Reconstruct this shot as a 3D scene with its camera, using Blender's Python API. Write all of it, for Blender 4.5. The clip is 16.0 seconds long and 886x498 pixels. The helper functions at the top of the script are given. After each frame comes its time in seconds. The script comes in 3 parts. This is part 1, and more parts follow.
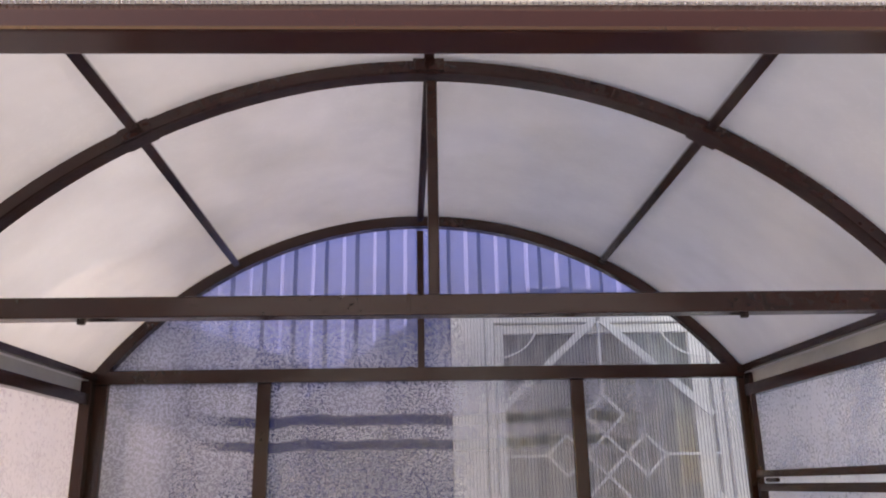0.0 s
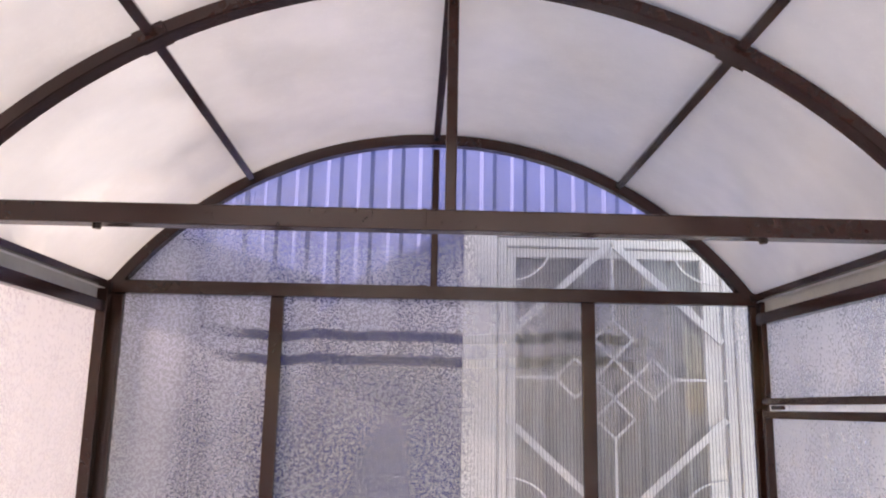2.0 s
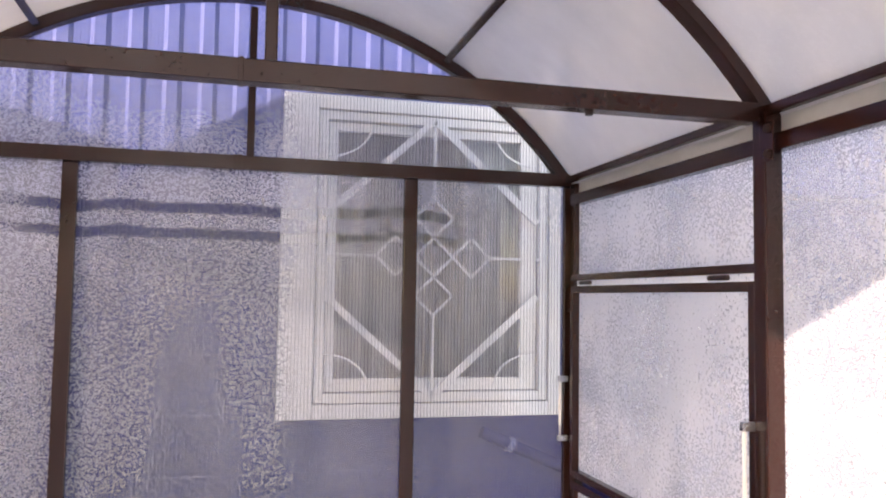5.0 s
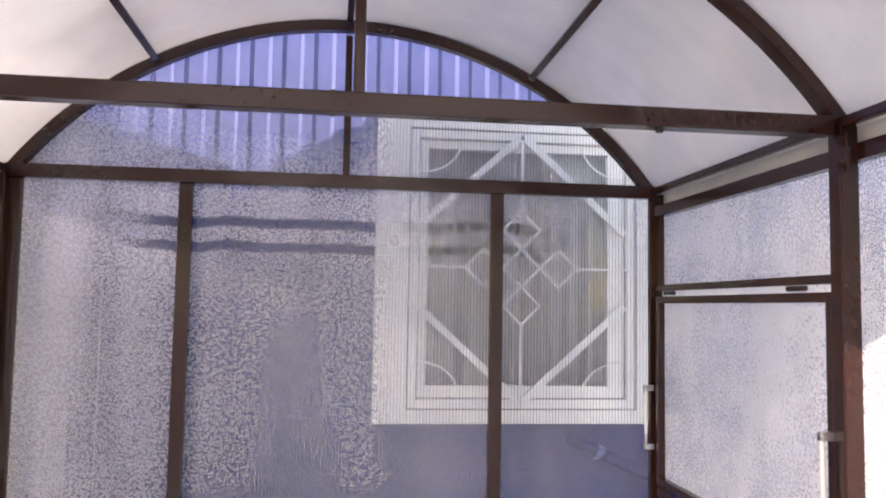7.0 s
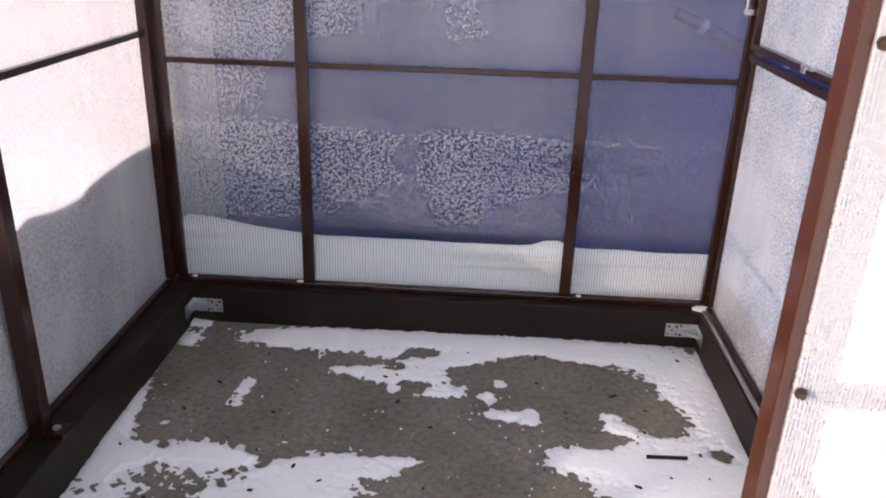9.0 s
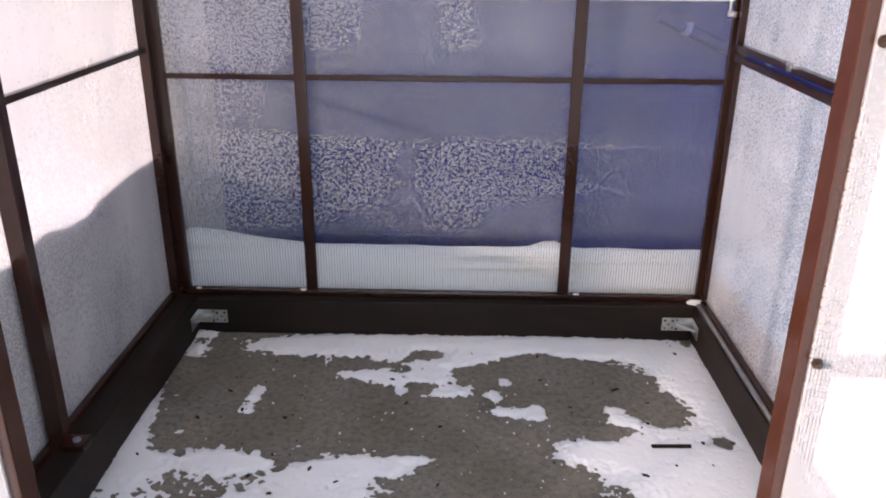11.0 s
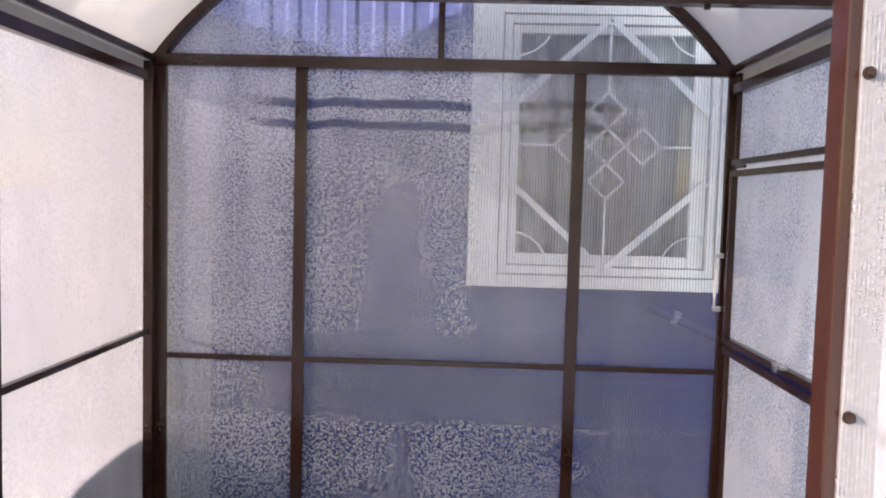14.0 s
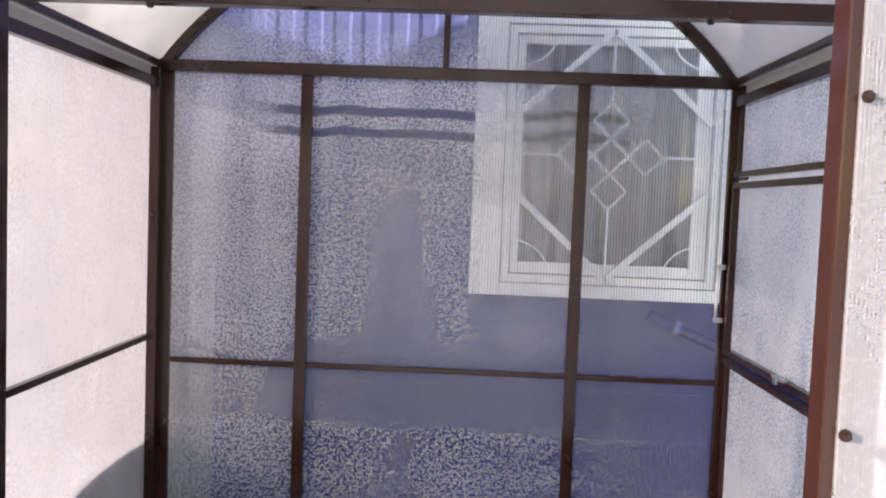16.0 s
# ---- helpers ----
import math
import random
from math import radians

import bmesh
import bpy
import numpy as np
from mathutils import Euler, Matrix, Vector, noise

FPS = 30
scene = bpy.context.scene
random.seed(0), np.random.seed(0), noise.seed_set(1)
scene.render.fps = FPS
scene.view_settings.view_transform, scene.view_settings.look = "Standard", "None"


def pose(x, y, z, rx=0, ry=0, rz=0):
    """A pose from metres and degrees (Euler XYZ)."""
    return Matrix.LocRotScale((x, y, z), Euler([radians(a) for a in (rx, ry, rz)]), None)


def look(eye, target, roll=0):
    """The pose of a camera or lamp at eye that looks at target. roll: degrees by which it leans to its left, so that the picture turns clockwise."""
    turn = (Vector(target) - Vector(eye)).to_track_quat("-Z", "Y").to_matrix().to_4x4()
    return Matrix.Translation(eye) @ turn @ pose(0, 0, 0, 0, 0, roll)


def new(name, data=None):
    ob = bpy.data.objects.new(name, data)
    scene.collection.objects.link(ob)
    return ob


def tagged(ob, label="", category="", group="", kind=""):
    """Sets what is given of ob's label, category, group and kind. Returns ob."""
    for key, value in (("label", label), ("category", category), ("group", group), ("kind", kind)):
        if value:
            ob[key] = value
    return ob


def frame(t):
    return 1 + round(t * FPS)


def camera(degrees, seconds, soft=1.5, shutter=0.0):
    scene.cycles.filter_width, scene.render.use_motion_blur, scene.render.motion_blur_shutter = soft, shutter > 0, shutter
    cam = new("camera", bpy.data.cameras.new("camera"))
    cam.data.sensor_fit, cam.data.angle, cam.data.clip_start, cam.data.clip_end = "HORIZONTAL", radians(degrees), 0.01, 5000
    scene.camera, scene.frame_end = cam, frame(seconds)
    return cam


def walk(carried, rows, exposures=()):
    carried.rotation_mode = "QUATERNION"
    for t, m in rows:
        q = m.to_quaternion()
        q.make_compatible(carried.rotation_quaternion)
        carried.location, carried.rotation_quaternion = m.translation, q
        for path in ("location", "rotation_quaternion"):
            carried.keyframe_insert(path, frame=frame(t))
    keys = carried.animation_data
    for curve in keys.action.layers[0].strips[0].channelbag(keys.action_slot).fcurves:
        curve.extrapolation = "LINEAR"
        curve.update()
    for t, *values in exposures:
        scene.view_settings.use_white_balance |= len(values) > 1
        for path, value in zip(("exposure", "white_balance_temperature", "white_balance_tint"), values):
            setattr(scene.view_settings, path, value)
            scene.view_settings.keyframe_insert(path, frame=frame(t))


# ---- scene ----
cam = camera(58.8, 16.0, soft=1.9)
PATH = [
    (0, (-0.008, -2.47, 1.705), (0.056, -0.557, 2.282), -1.0),
    (0.5, (-0.006, -2.472, 1.698), (-0.006, -0.542, 2.225), -0.6),
    (1, (-0.009, -2.469, 1.693), (-0.02, -0.52, 2.14), -0.3),
    (1.5, (-0.01, -2.463, 1.693), (-0.021, -0.509, 2.116), 0.3),
    (2, (-0.014, -2.452, 1.69), (0.019, -0.492, 2.084), 1.1),
    (2.5, (-0.016, -2.423, 1.669), (0.166, -0.454, 1.967), 1.3),
    (3, (-0.016, -2.391, 1.648), (0.329, -0.428, 1.823), 1.0),
    (3.5, (-0.019, -2.367, 1.639), (0.431, -0.42, 1.729), 0.9),
    (5.8, (-0.006, -2.381, 1.657), (0.491, -0.449, 1.808), 0.8),
    (6, (-0.003, -2.392, 1.656), (0.478, -0.457, 1.812), 0.8),
    (6.5, (-0.006, -2.422, 1.659), (0.412, -0.474, 1.825), 0.6),
    (7, (0.007, -2.482, 1.653), (0.251, -0.503, 1.799), 1.0),
    (7.5, (0.019, -2.549, 1.613), (0.108, -0.551, 1.607), 0.8),
    (8, (0.049, -2.697, 1.513), (0.089, -0.725, 1.185), 1.7),
    (8.5, (0.141, -2.727, 1.472), (0.109, -0.837, 0.819), 2.1),
    (9, (0.147, -2.71, 1.449), (0.062, -0.863, 0.686), 1.9),
    (11.3, (0.079, -2.786, 1.463), (0.041, -0.925, 0.73), 0.4),
    (11.5, (0.081, -2.787, 1.486), (0.044, -0.893, 0.844), 0.7),
    (12, (0.096, -2.792, 1.525), (0.044, -0.837, 1.104), 0.9),
    (12.5, (0.101, -2.794, 1.55), (0.045, -0.814, 1.268), 1.4),
    (13, (0.099, -2.794, 1.581), (0.044, -0.801, 1.416), 1.6),
    (13.5, (0.106, -2.777, 1.578), (0.046, -0.781, 1.458), 1.5),
    (14, (0.103, -2.775, 1.575), (0.047, -0.78, 1.448), 1.5),
    (14.5, (0.105, -2.774, 1.577), (0.051, -0.779, 1.445), 1.7),
    (15, (0.106, -2.774, 1.582), (0.05, -0.779, 1.456), 1.9),
    (15.5, (0.106, -2.778, 1.584), (0.048, -0.782, 1.467), 2.1),
    (16, (0.101, -2.788, 1.586), (0.039, -0.792, 1.472), 2.2),
]
walk(cam, [(t, look(eye, target, roll)) for t, eye, target, roll in PATH],
     exposures=[(0.0, 1.25, 8100, 22), (1.5, 1.7, 8100, 23), (7.0, 1.7, 7900, 21), (9.0, 1.9, 7500, 18), (11.5, 1.85, 7500, 18), (13.5, 1.6, 7500, 17), (16.0, 1.6, 7500, 17)])

# ---- light: a low winter sun from behind on the left, and a clear sky ----
SUN_WAY = Vector((1.55, 1.0, -0.465)).normalized()
world = bpy.data.worlds.new("winter_sky")
scene.world = world
world.use_nodes = True
wn = world.node_tree.nodes
sky = wn.new("ShaderNodeTexSky")
sky.sky_type = "NISHITA"
sky.sun_disc = False
sky.sun_elevation = math.asin(-SUN_WAY.z)
sky.sun_rotation = math.atan2(-SUN_WAY.x, -SUN_WAY.y)
sky.air_density, sky.dust_density, sky.ozone_density = 1.0, 0.6, 1.0
world.node_tree.links.new(sky.outputs[0], wn["Background"].inputs[0])
wn["Background"].inputs[1].default_value = 0.16
sun_data = bpy.data.lights.new("sun", "SUN")
sun_data.energy, sun_data.angle, sun_data.color = 3.4, radians(0.5), (1.0, 0.92, 0.82)
sun = new("sun", sun_data)
sun.matrix_world = look((-12, -8, 5), Vector((-12, -8, 5)) + SUN_WAY)


# ---- materials ----
def nodes_of(name):
    m = bpy.data.materials.new(name)
    m.use_nodes = True
    t = m.node_tree
    for n in list(t.nodes):
        t.nodes.remove(n)
    out = t.nodes.new("ShaderNodeOutputMaterial")
    return m, t, out


def node(t, kind, values=(), **props):
    n = t.nodes.new(kind)
    for k, v in props.items():
        if k == "operation":
            n.operation = v
        elif k == "blend":
            n.blend_type = v
        elif k == "feature":
            n.feature = v
        elif k == "data":
            n.data_type = v
    for key, v in values:
        if isinstance(v, bpy.types.NodeSocket):
            t.links.new(v, n.inputs[key])
        else:
            n.inputs[key].default_value = v
    return n


def coords(t, scale=(1, 1, 1)):
    tc = t.nodes.new("ShaderNodeTexCoord")
    mp = t.nodes.new("ShaderNodeMapping")
    mp.inputs["Scale"].default_value = scale
    t.links.new(tc.outputs["Object"], mp.inputs[0])
    return mp.outputs[0]


def ramp(t, fac, stops):
    r = t.nodes.new("ShaderNodeValToRGB")
    e = r.color_ramp.elements
    while len(e) < len(stops):
        e.new(0.5)
    for el, (p, c) in zip(e, stops):
        el.position = p
        el.color = (*c, 1) if len(c) == 3 else c
    t.links.new(fac, r.inputs[0])
    return r.outputs[0]


def grey(v):
    return (v, v, v)


def solid(name, dark, light, rough=0.5, metal=0.0, grain=40.0, blotch=3.0, bump=0.15, stretch=(1, 1, 1), gloss_spread=0.15, bump_dist=0.002, coat=0.0, spec=0.5):
    """Paint, wood, metal or snow: two colours mixed by blotches and grain, with fine relief."""
    m, t, out = nodes_of(name)
    co = coords(t, stretch)
    big = node(t, "ShaderNodeTexNoise", [("Vector", co), ("Scale", blotch), ("Detail", 4.0)])
    fine = node(t, "ShaderNodeTexNoise", [("Vector", co), ("Scale", grain), ("Detail", 6.0), ("Roughness", 0.65)])
    mixed = node(t, "ShaderNodeMath", [(0, big.outputs[0]), (1, fine.outputs[0])], operation="ADD")
    col = ramp(t, node(t, "ShaderNodeMath", [(0, mixed.outputs[0]), (1, 0.5)], operation="MULTIPLY").outputs[0], [(0.32, dark), (0.68, light)])
    rg = node(t, "ShaderNodeMapRange", [("Value", fine.outputs[0]), ("To Min", max(rough - gloss_spread, 0.02)), ("To Max", min(rough + gloss_spread, 1.0))])
    bp = node(t, "ShaderNodeBump", [("Height", fine.outputs[0]), ("Strength", bump), ("Distance", bump_dist)])
    b = node(t, "ShaderNodeBsdfPrincipled", [("Base Color", col), ("Roughness", rg.outputs[0]), ("Metallic", metal), ("Normal", bp.outputs[0]), ("Coat Weight", coat), ("Coat Roughness", 0.08), ("Coat IOR", 1.5), ("Specular IOR Level", spec)])
    t.links.new(b.outputs[0], out.inputs[0])
    return m


# condensate haze with reflected sky and a low dark shade band painted in, and frost: (height, amount), and frost across
# the width
VEIL_BANDS = [(0.36, 0.0), (0.42, 0.06), (0.6, 0.1), (0.65, 0.0), (0.735, 0.0), (0.755, 0.13), (1.0, 0.14), (1.1, 0.25), (1.3, 0.4), (1.62, 0.5), (1.8, 0.8), (2.0, 1.1), (2.06, 0.8), (2.2, 0.35), (2.45, 0.1)]
FROST_BANDS = [(0.37, 0.0), (0.42, 0.7), (0.6, 0.9), (0.75, 0.95), (0.8, 0.4), (1.0, 0.35), (1.1, 0.6), (1.6, 0.55), (1.75, 0.7), (1.85, 0.9), (2.0, 1.1), (2.05, 0.9), (2.25, 0.4), (2.5, 0.1)]
FROST_ACROSS = [(-1.0, 1.0), (-0.62, 1.15), (-0.4, 1.0), (-0.1, 0.8), (0.02, 1.1), (0.11, 1.15), (0.2, 0.9), (0.6, 0.8), (1.0, 0.45)]
VEIL_ACROSS = [(-1.0, 1.5), (-0.62, 1.5), (-0.45, 1.05), (0.1, 0.9), (0.5, 0.9), (1.0, 0.8)]


def needles(t, co, scale, shift):
    """Short straight ice needles, one to a cell, each turned its own way."""
    at = node(t, "ShaderNodeVectorMath", [(0, co), (1, shift)], operation="ADD").outputs[0]
    cell = node(t, "ShaderNodeTexVoronoi", [("Vector", at), ("Scale", scale)])
    away = node(t, "ShaderNodeVectorMath", [(0, at), (1, cell.outputs["Position"])], operation="SUBTRACT").outputs[0]
    rgb = node(t, "ShaderNodeSeparateColor", [(0, cell.outputs["Color"])])
    turn = node(t, "ShaderNodeMath", [(0, rgb.outputs[0]), (1, 6.2832)], operation="MULTIPLY").outputs[0]
    cs = node(t, "ShaderNodeMath", [(0, turn)], operation="COSINE").outputs[0]
    sn = node(t, "ShaderNodeMath", [(0, turn)], operation="SINE").outputs[0]
    way = node(t, "ShaderNodeCombineXYZ", [(0, cs), (1, cs), (2, sn)]).outputs[0]
    off = node(t, "ShaderNodeVectorMath", [(0, away), (1, way)], operation="DOT_PRODUCT")
    gap = node(t, "ShaderNodeMath", [(0, off.outputs["Value"])], operation="ABSOLUTE").outputs[0]
    return node(t, "ShaderNodeMapRange", [("Value", gap), ("From Min", 0.07 / scale), ("From Max", 0.19 / scale), ("To Min", 1.0), ("To Max", 0.0)])


def polycarbonate(name, haze, frost, grain=70.0, cover=0.5, tint=(0.985, 0.99, 1.0), milk=(0.86, 0.86, 0.9), spread=2.2, through_part=0.7, zones=False, flat=(1, 1, 1)):
    """Hollow polycarbonate sheet: clear by (1 - haze), clouded by condensate, with frost flowers of strength frost over
    about cover of it. zones: reflections and dark shade bands painted into the haze.
    """
    m, t, out = nodes_of(name)
    co = coords(t, flat)
    strokes = None
    warp = node(t, "ShaderNodeTexNoise", [("Vector", co), ("Scale", grain), ("Detail", 2.0)])
    bent = node(t, "ShaderNodeVectorMath", [(0, node(t, "ShaderNodeVectorMath", [(0, warp.outputs["Color"]), (1, (0.006, 0.006, 0.006))], operation="MULTIPLY").outputs[0]), (1, co)], operation="ADD").outputs[0]
    for k, sc in ((0, grain * 0.62), (1, grain), (2, grain * 0.8)):
        line = needles(t, bent, sc, (3.1 * k, 1.7 * k, 5.3 * k))
        strokes = line if strokes is None else node(t, "ShaderNodeMath", [(0, strokes.outputs[0]), (1, line.outputs[0])], operation="MAXIMUM")
    broken = node(t, "ShaderNodeTexNoise", [("Vector", co), ("Scale", grain * 0.75), ("Detail", 3.0)])
    patch = node(t, "ShaderNodeTexNoise", [("Vector", co), ("Scale", spread), ("Detail", 5.0), ("Roughness", 0.6)])
    lim = node(t, "ShaderNodeMapRange", [("Value", patch.outputs[0]), ("From Min", 0.38), ("From Max", 0.62), ("To Min", (0.605 if zones else 0.80) - 0.25 * cover), ("To Max", (0.655 if zones else 0.58) - 0.45 * cover)])
    gate = node(t, "ShaderNodeMapRange", [("Value", node(t, "ShaderNodeMath", [(0, broken.outputs[0]), (1, lim.outputs[0])], operation="SUBTRACT").outputs[0]), ("From Min", -0.04), ("From Max", 0.06)])
    fern = node(t, "ShaderNodeMath", [(0, strokes.outputs[0]), (1, gate.outputs[0])], operation="MULTIPLY")
    crisp = node(t, "ShaderNodeMath", [(0, fern.outputs[0]), (1, frost)], operation="MULTIPLY")
    film = node(t, "ShaderNodeTexNoise", [("Vector", coords(t, (1, 1, 0.35))), ("Scale", 3.1), ("Detail", 5.0)])
    fog = node(t, "ShaderNodeMapRange", [("Value", film.outputs[0]), ("From Min", 0.3), ("From Max", 0.7), ("To Min", haze * 0.75), ("To Max", min(haze * 1.25, 0.98))])
    if zones:
        # the haze lies in level bands, with two dark streaks of shade painted as gaps in it; frost grows where it is
        # thin, and none where snow leans on the sheet
        split = node(t, "ShaderNodeSeparateXYZ", [(0, co)])
        sx_, sz_ = split.outputs[0], split.outputs[2]
        wob = node(t, "ShaderNodeTexNoise", [("Vector", coords(t, (1, 0, 0))), ("Scale", 3.4), ("Detail", 1.0)])
        wobble = node(t, "ShaderNodeMapRange", [("Value", wob.outputs[0]), ("To Min", -0.035), ("To Max", 0.035)])
        zz = node(t, "ShaderNodeMath", [(0, sz_), (1, wobble.outputs[0])], operation="SUBTRACT")

        def by_height(source, stops):
            return ramp(t, node(t, "ShaderNodeMath", [(0, source), (1, 1 / 2.6)], operation="MULTIPLY").outputs[0], [(z / 2.6, grey(v)) for z, v in stops])

        def times(p_, q_):
            return node(t, "ShaderNodeMath", [(0, p_), (1, q_)], operation="MULTIPLY").outputs[0]

        veil = by_height(zz.outputs[0], VEIL_BANDS)
        # soft upright columns: reflections painted as thicker and thinner haze
        column = node(t, "ShaderNodeTexNoise", [("Vector", coords(t, (1, 0, 0.09))), ("Scale", 6.5), ("Detail", 2.0)])
        column = node(t, "ShaderNodeMapRange", [("Value", column.outputs[0]), ("From Min", 0.36), ("From Max", 0.64), ("To Min", 0.62), ("To Max", 1.38)])
        ax = node(t, "ShaderNodeMath", [(0, sx_)], operation="ABSOLUTE")
        span = node(t, "ShaderNodeMapRange", [("Value", ax.outputs[0]), ("From Min", 0.56), ("From Max", 0.74), ("To Min", 1.0), ("To Max", 0.0)])
        # shadow lines at two heights, put into the haze and frost amounts
        shade_streaks = None
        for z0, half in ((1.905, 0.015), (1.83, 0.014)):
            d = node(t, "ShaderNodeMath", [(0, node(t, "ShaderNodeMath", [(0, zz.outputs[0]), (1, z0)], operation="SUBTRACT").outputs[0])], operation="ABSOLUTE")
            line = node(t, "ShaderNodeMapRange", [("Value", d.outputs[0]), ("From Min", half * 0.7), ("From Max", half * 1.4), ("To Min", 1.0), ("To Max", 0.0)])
            shade_streaks = line if shade_streaks is None else node(t, "ShaderNodeMath", [(0, shade_streaks.outputs[0]), (1, line.outputs[0])], operation="MAXIMUM")
        shade_streaks = times(shade_streaks.outputs[0], span.outputs[0])
        keep = node(t, "ShaderNodeMapRange", [("Value", shade_streaks), ("To Min", 1.0), ("To Max", 0.03)])
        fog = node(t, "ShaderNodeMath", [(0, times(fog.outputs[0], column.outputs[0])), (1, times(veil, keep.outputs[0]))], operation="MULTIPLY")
        grown = by_height(sz_, FROST_BANDS)
        side = node(t, "ShaderNodeMapRange", [("Value", sx_), ("From Min", -1.1), ("From Max", 1.1)])
        across_ = ramp(t, side.outputs[0], [((x + 1.1) / 2.2, grey(v)) for x, v in FROST_ACROSS])
        fog = node(t, "ShaderNodeMath", [(0, fog.outputs[0]), (1, ramp(t, side.outputs[0], [((x + 1.1) / 2.2, grey(v)) for x, v in VEIL_ACROSS]))], operation="MULTIPLY")
        extra = times(ramp(t, side.outputs[0], [(0.05, grey(0.17)), (0.2, grey(0.13)), (0.28, grey(0.0))]), by_height(sz_, [(0.42, 0.3), (0.75, 0.5), (1.0, 1.0), (1.9, 0.6)]))
        fog = node(t, "ShaderNodeMath", [(0, fog.outputs[0]), (1, extra)], operation="ADD")
        wx = node(t, "ShaderNodeMapRange", [("Value", sx_), ("From Min", 0.10), ("From Max", 0.16)])
        wz = node(t, "ShaderNodeMapRange", [("Value", sz_), ("From Min", 1.12), ("From Max", 1.25)])
        thin = node(t, "ShaderNodeMapRange", [("Value", times(wx.outputs[0], wz.outputs[0])), ("To Min", 1.0), ("To Max", 0.25)])
        keep2 = node(t, "ShaderNodeMapRange", [("Value", shade_streaks), ("To Min", 1.0), ("To Max", 0.28)])
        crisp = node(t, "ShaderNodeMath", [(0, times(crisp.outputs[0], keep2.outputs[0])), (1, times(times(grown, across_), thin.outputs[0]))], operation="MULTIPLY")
    fac = node(t, "ShaderNodeMath", [(0, fog.outputs[0]), (1, crisp.outputs[0])], operation="ADD")
    fac.use_clamp = True
    clear = node(t, "ShaderNodeBsdfTransparent", [("Color", (*tint, 1))])
    dif = node(t, "ShaderNodeBsdfDiffuse", [("Color", (*milk, 1))])
    tra = node(t, "ShaderNodeBsdfTranslucent", [("Color", (*milk, 1))])
    cloud = node(t, "ShaderNodeMixShader", [(0, through_part), (1, dif.outputs[0]), (2, tra.outputs[0])])
    body = node(t, "ShaderNodeMixShader", [(0, fac.outputs[0]), (1, clear.outputs[0]), (2, cloud.outputs[0])])
    bp = node(t, "ShaderNodeBump", [("Height", fern.outputs[0]), ("Strength", 0.3), ("Distance", 0.001)])
    gl = node(t, "ShaderNodeBsdfGlossy", [("Color", (0.9, 0.92, 0.95, 1)), ("Roughness", 0.16), ("Normal", bp.outputs[0])])
    edge = node(t, "ShaderNodeLayerWeight", [("Blend", 0.5)])
    power = node(t, "ShaderNodeMath", [(0, edge.outputs["Facing"]), (1, 5.0)], operation="POWER")
    sheen = node(t, "ShaderNodeMapRange", [("Value", power.outputs[0]), ("To Min", 0.025), ("To Max", 0.5)])
    whole = node(t, "ShaderNodeMixShader", [(0, sheen.outputs[0]), (1, body.outputs[0]), (2, gl.outputs[0])])
    t.links.new(whole.outputs[0], out.inputs[0])
    return m


def glass_material(name):
    m, t, out = nodes_of(name)
    clear = node(t, "ShaderNodeBsdfTransparent", [("Color", (0.96, 0.97, 0.97, 1))])
    gl = node(t, "ShaderNodeBsdfGlossy", [("Color", (1, 1, 1, 1)), ("Roughness", 0.02)])
    fr = node(t, "ShaderNodeFresnel", [("IOR", 1.5)])
    mx = node(t, "ShaderNodeMixShader", [(0, fr.outputs[0]), (1, clear.outputs[0]), (2, gl.outputs[0])])
    t.links.new(mx.outputs[0], out.inputs[0])
    return m


def rib_material(name, part_milk, shade):
    m, t, out = nodes_of(name)
    clear = node(t, "ShaderNodeBsdfTransparent", [("Color", (0.9, 0.92, 0.97, 1))])
    dif = node(t, "ShaderNodeBsdfDiffuse", [("Color", (*shade, 1))])
    tra = node(t, "ShaderNodeBsdfTranslucent", [("Color", (*shade, 1))])
    cloud = node(t, "ShaderNodeMixShader", [(0, 0.5), (1, dif.outputs[0]), (2, tra.outputs[0])])
    mx = node(t, "ShaderNodeMixShader", [(0, part_milk), (1, clear.outputs[0]), (2, cloud.outputs[0])])
    t.links.new(mx.outputs[0], out.inputs[0])
    return m


def snow_material():
    """Settled snow with faint melt layers in its height."""
    m, t, out = nodes_of("snow")
    co = coords(t)
    fine = node(t, "ShaderNodeTexNoise", [("Vector", co), ("Scale", 90.0), ("Detail", 6.0)])
    big = node(t, "ShaderNodeTexNoise", [("Vector", co), ("Scale", 5.0), ("Detail", 5.0)])
    layer = node(t, "ShaderNodeTexNoise", [("Vector", coords(t, (0.8, 0.8, 26.0))), ("Scale", 1.0), ("Detail", 3.0)])
    col = ramp(t, layer.outputs[0], [(0.28, (0.66, 0.63, 0.58)), (0.45, (0.86, 0.86, 0.86)), (0.8, (0.93, 0.94, 0.95))])
    ht = node(t, "ShaderNodeMath", [(0, fine.outputs[0]), (1, big.outputs[0])], operation="ADD")
    bp = node(t, "ShaderNodeBump", [("Height", ht.outputs[0]), ("Strength", 0.3), ("Distance", 0.006)])
    b = node(t, "ShaderNodeBsdfPrincipled", [("Base Color", col), ("Roughness", 0.75), ("Normal", bp.outputs[0]), ("Subsurface Weight", 0.6), ("Subsurface Radius", (1.0, 1.0, 1.0)), ("Subsurface Scale", 0.09)])
    t.links.new(b.outputs[0], out.inputs[0])
    return m


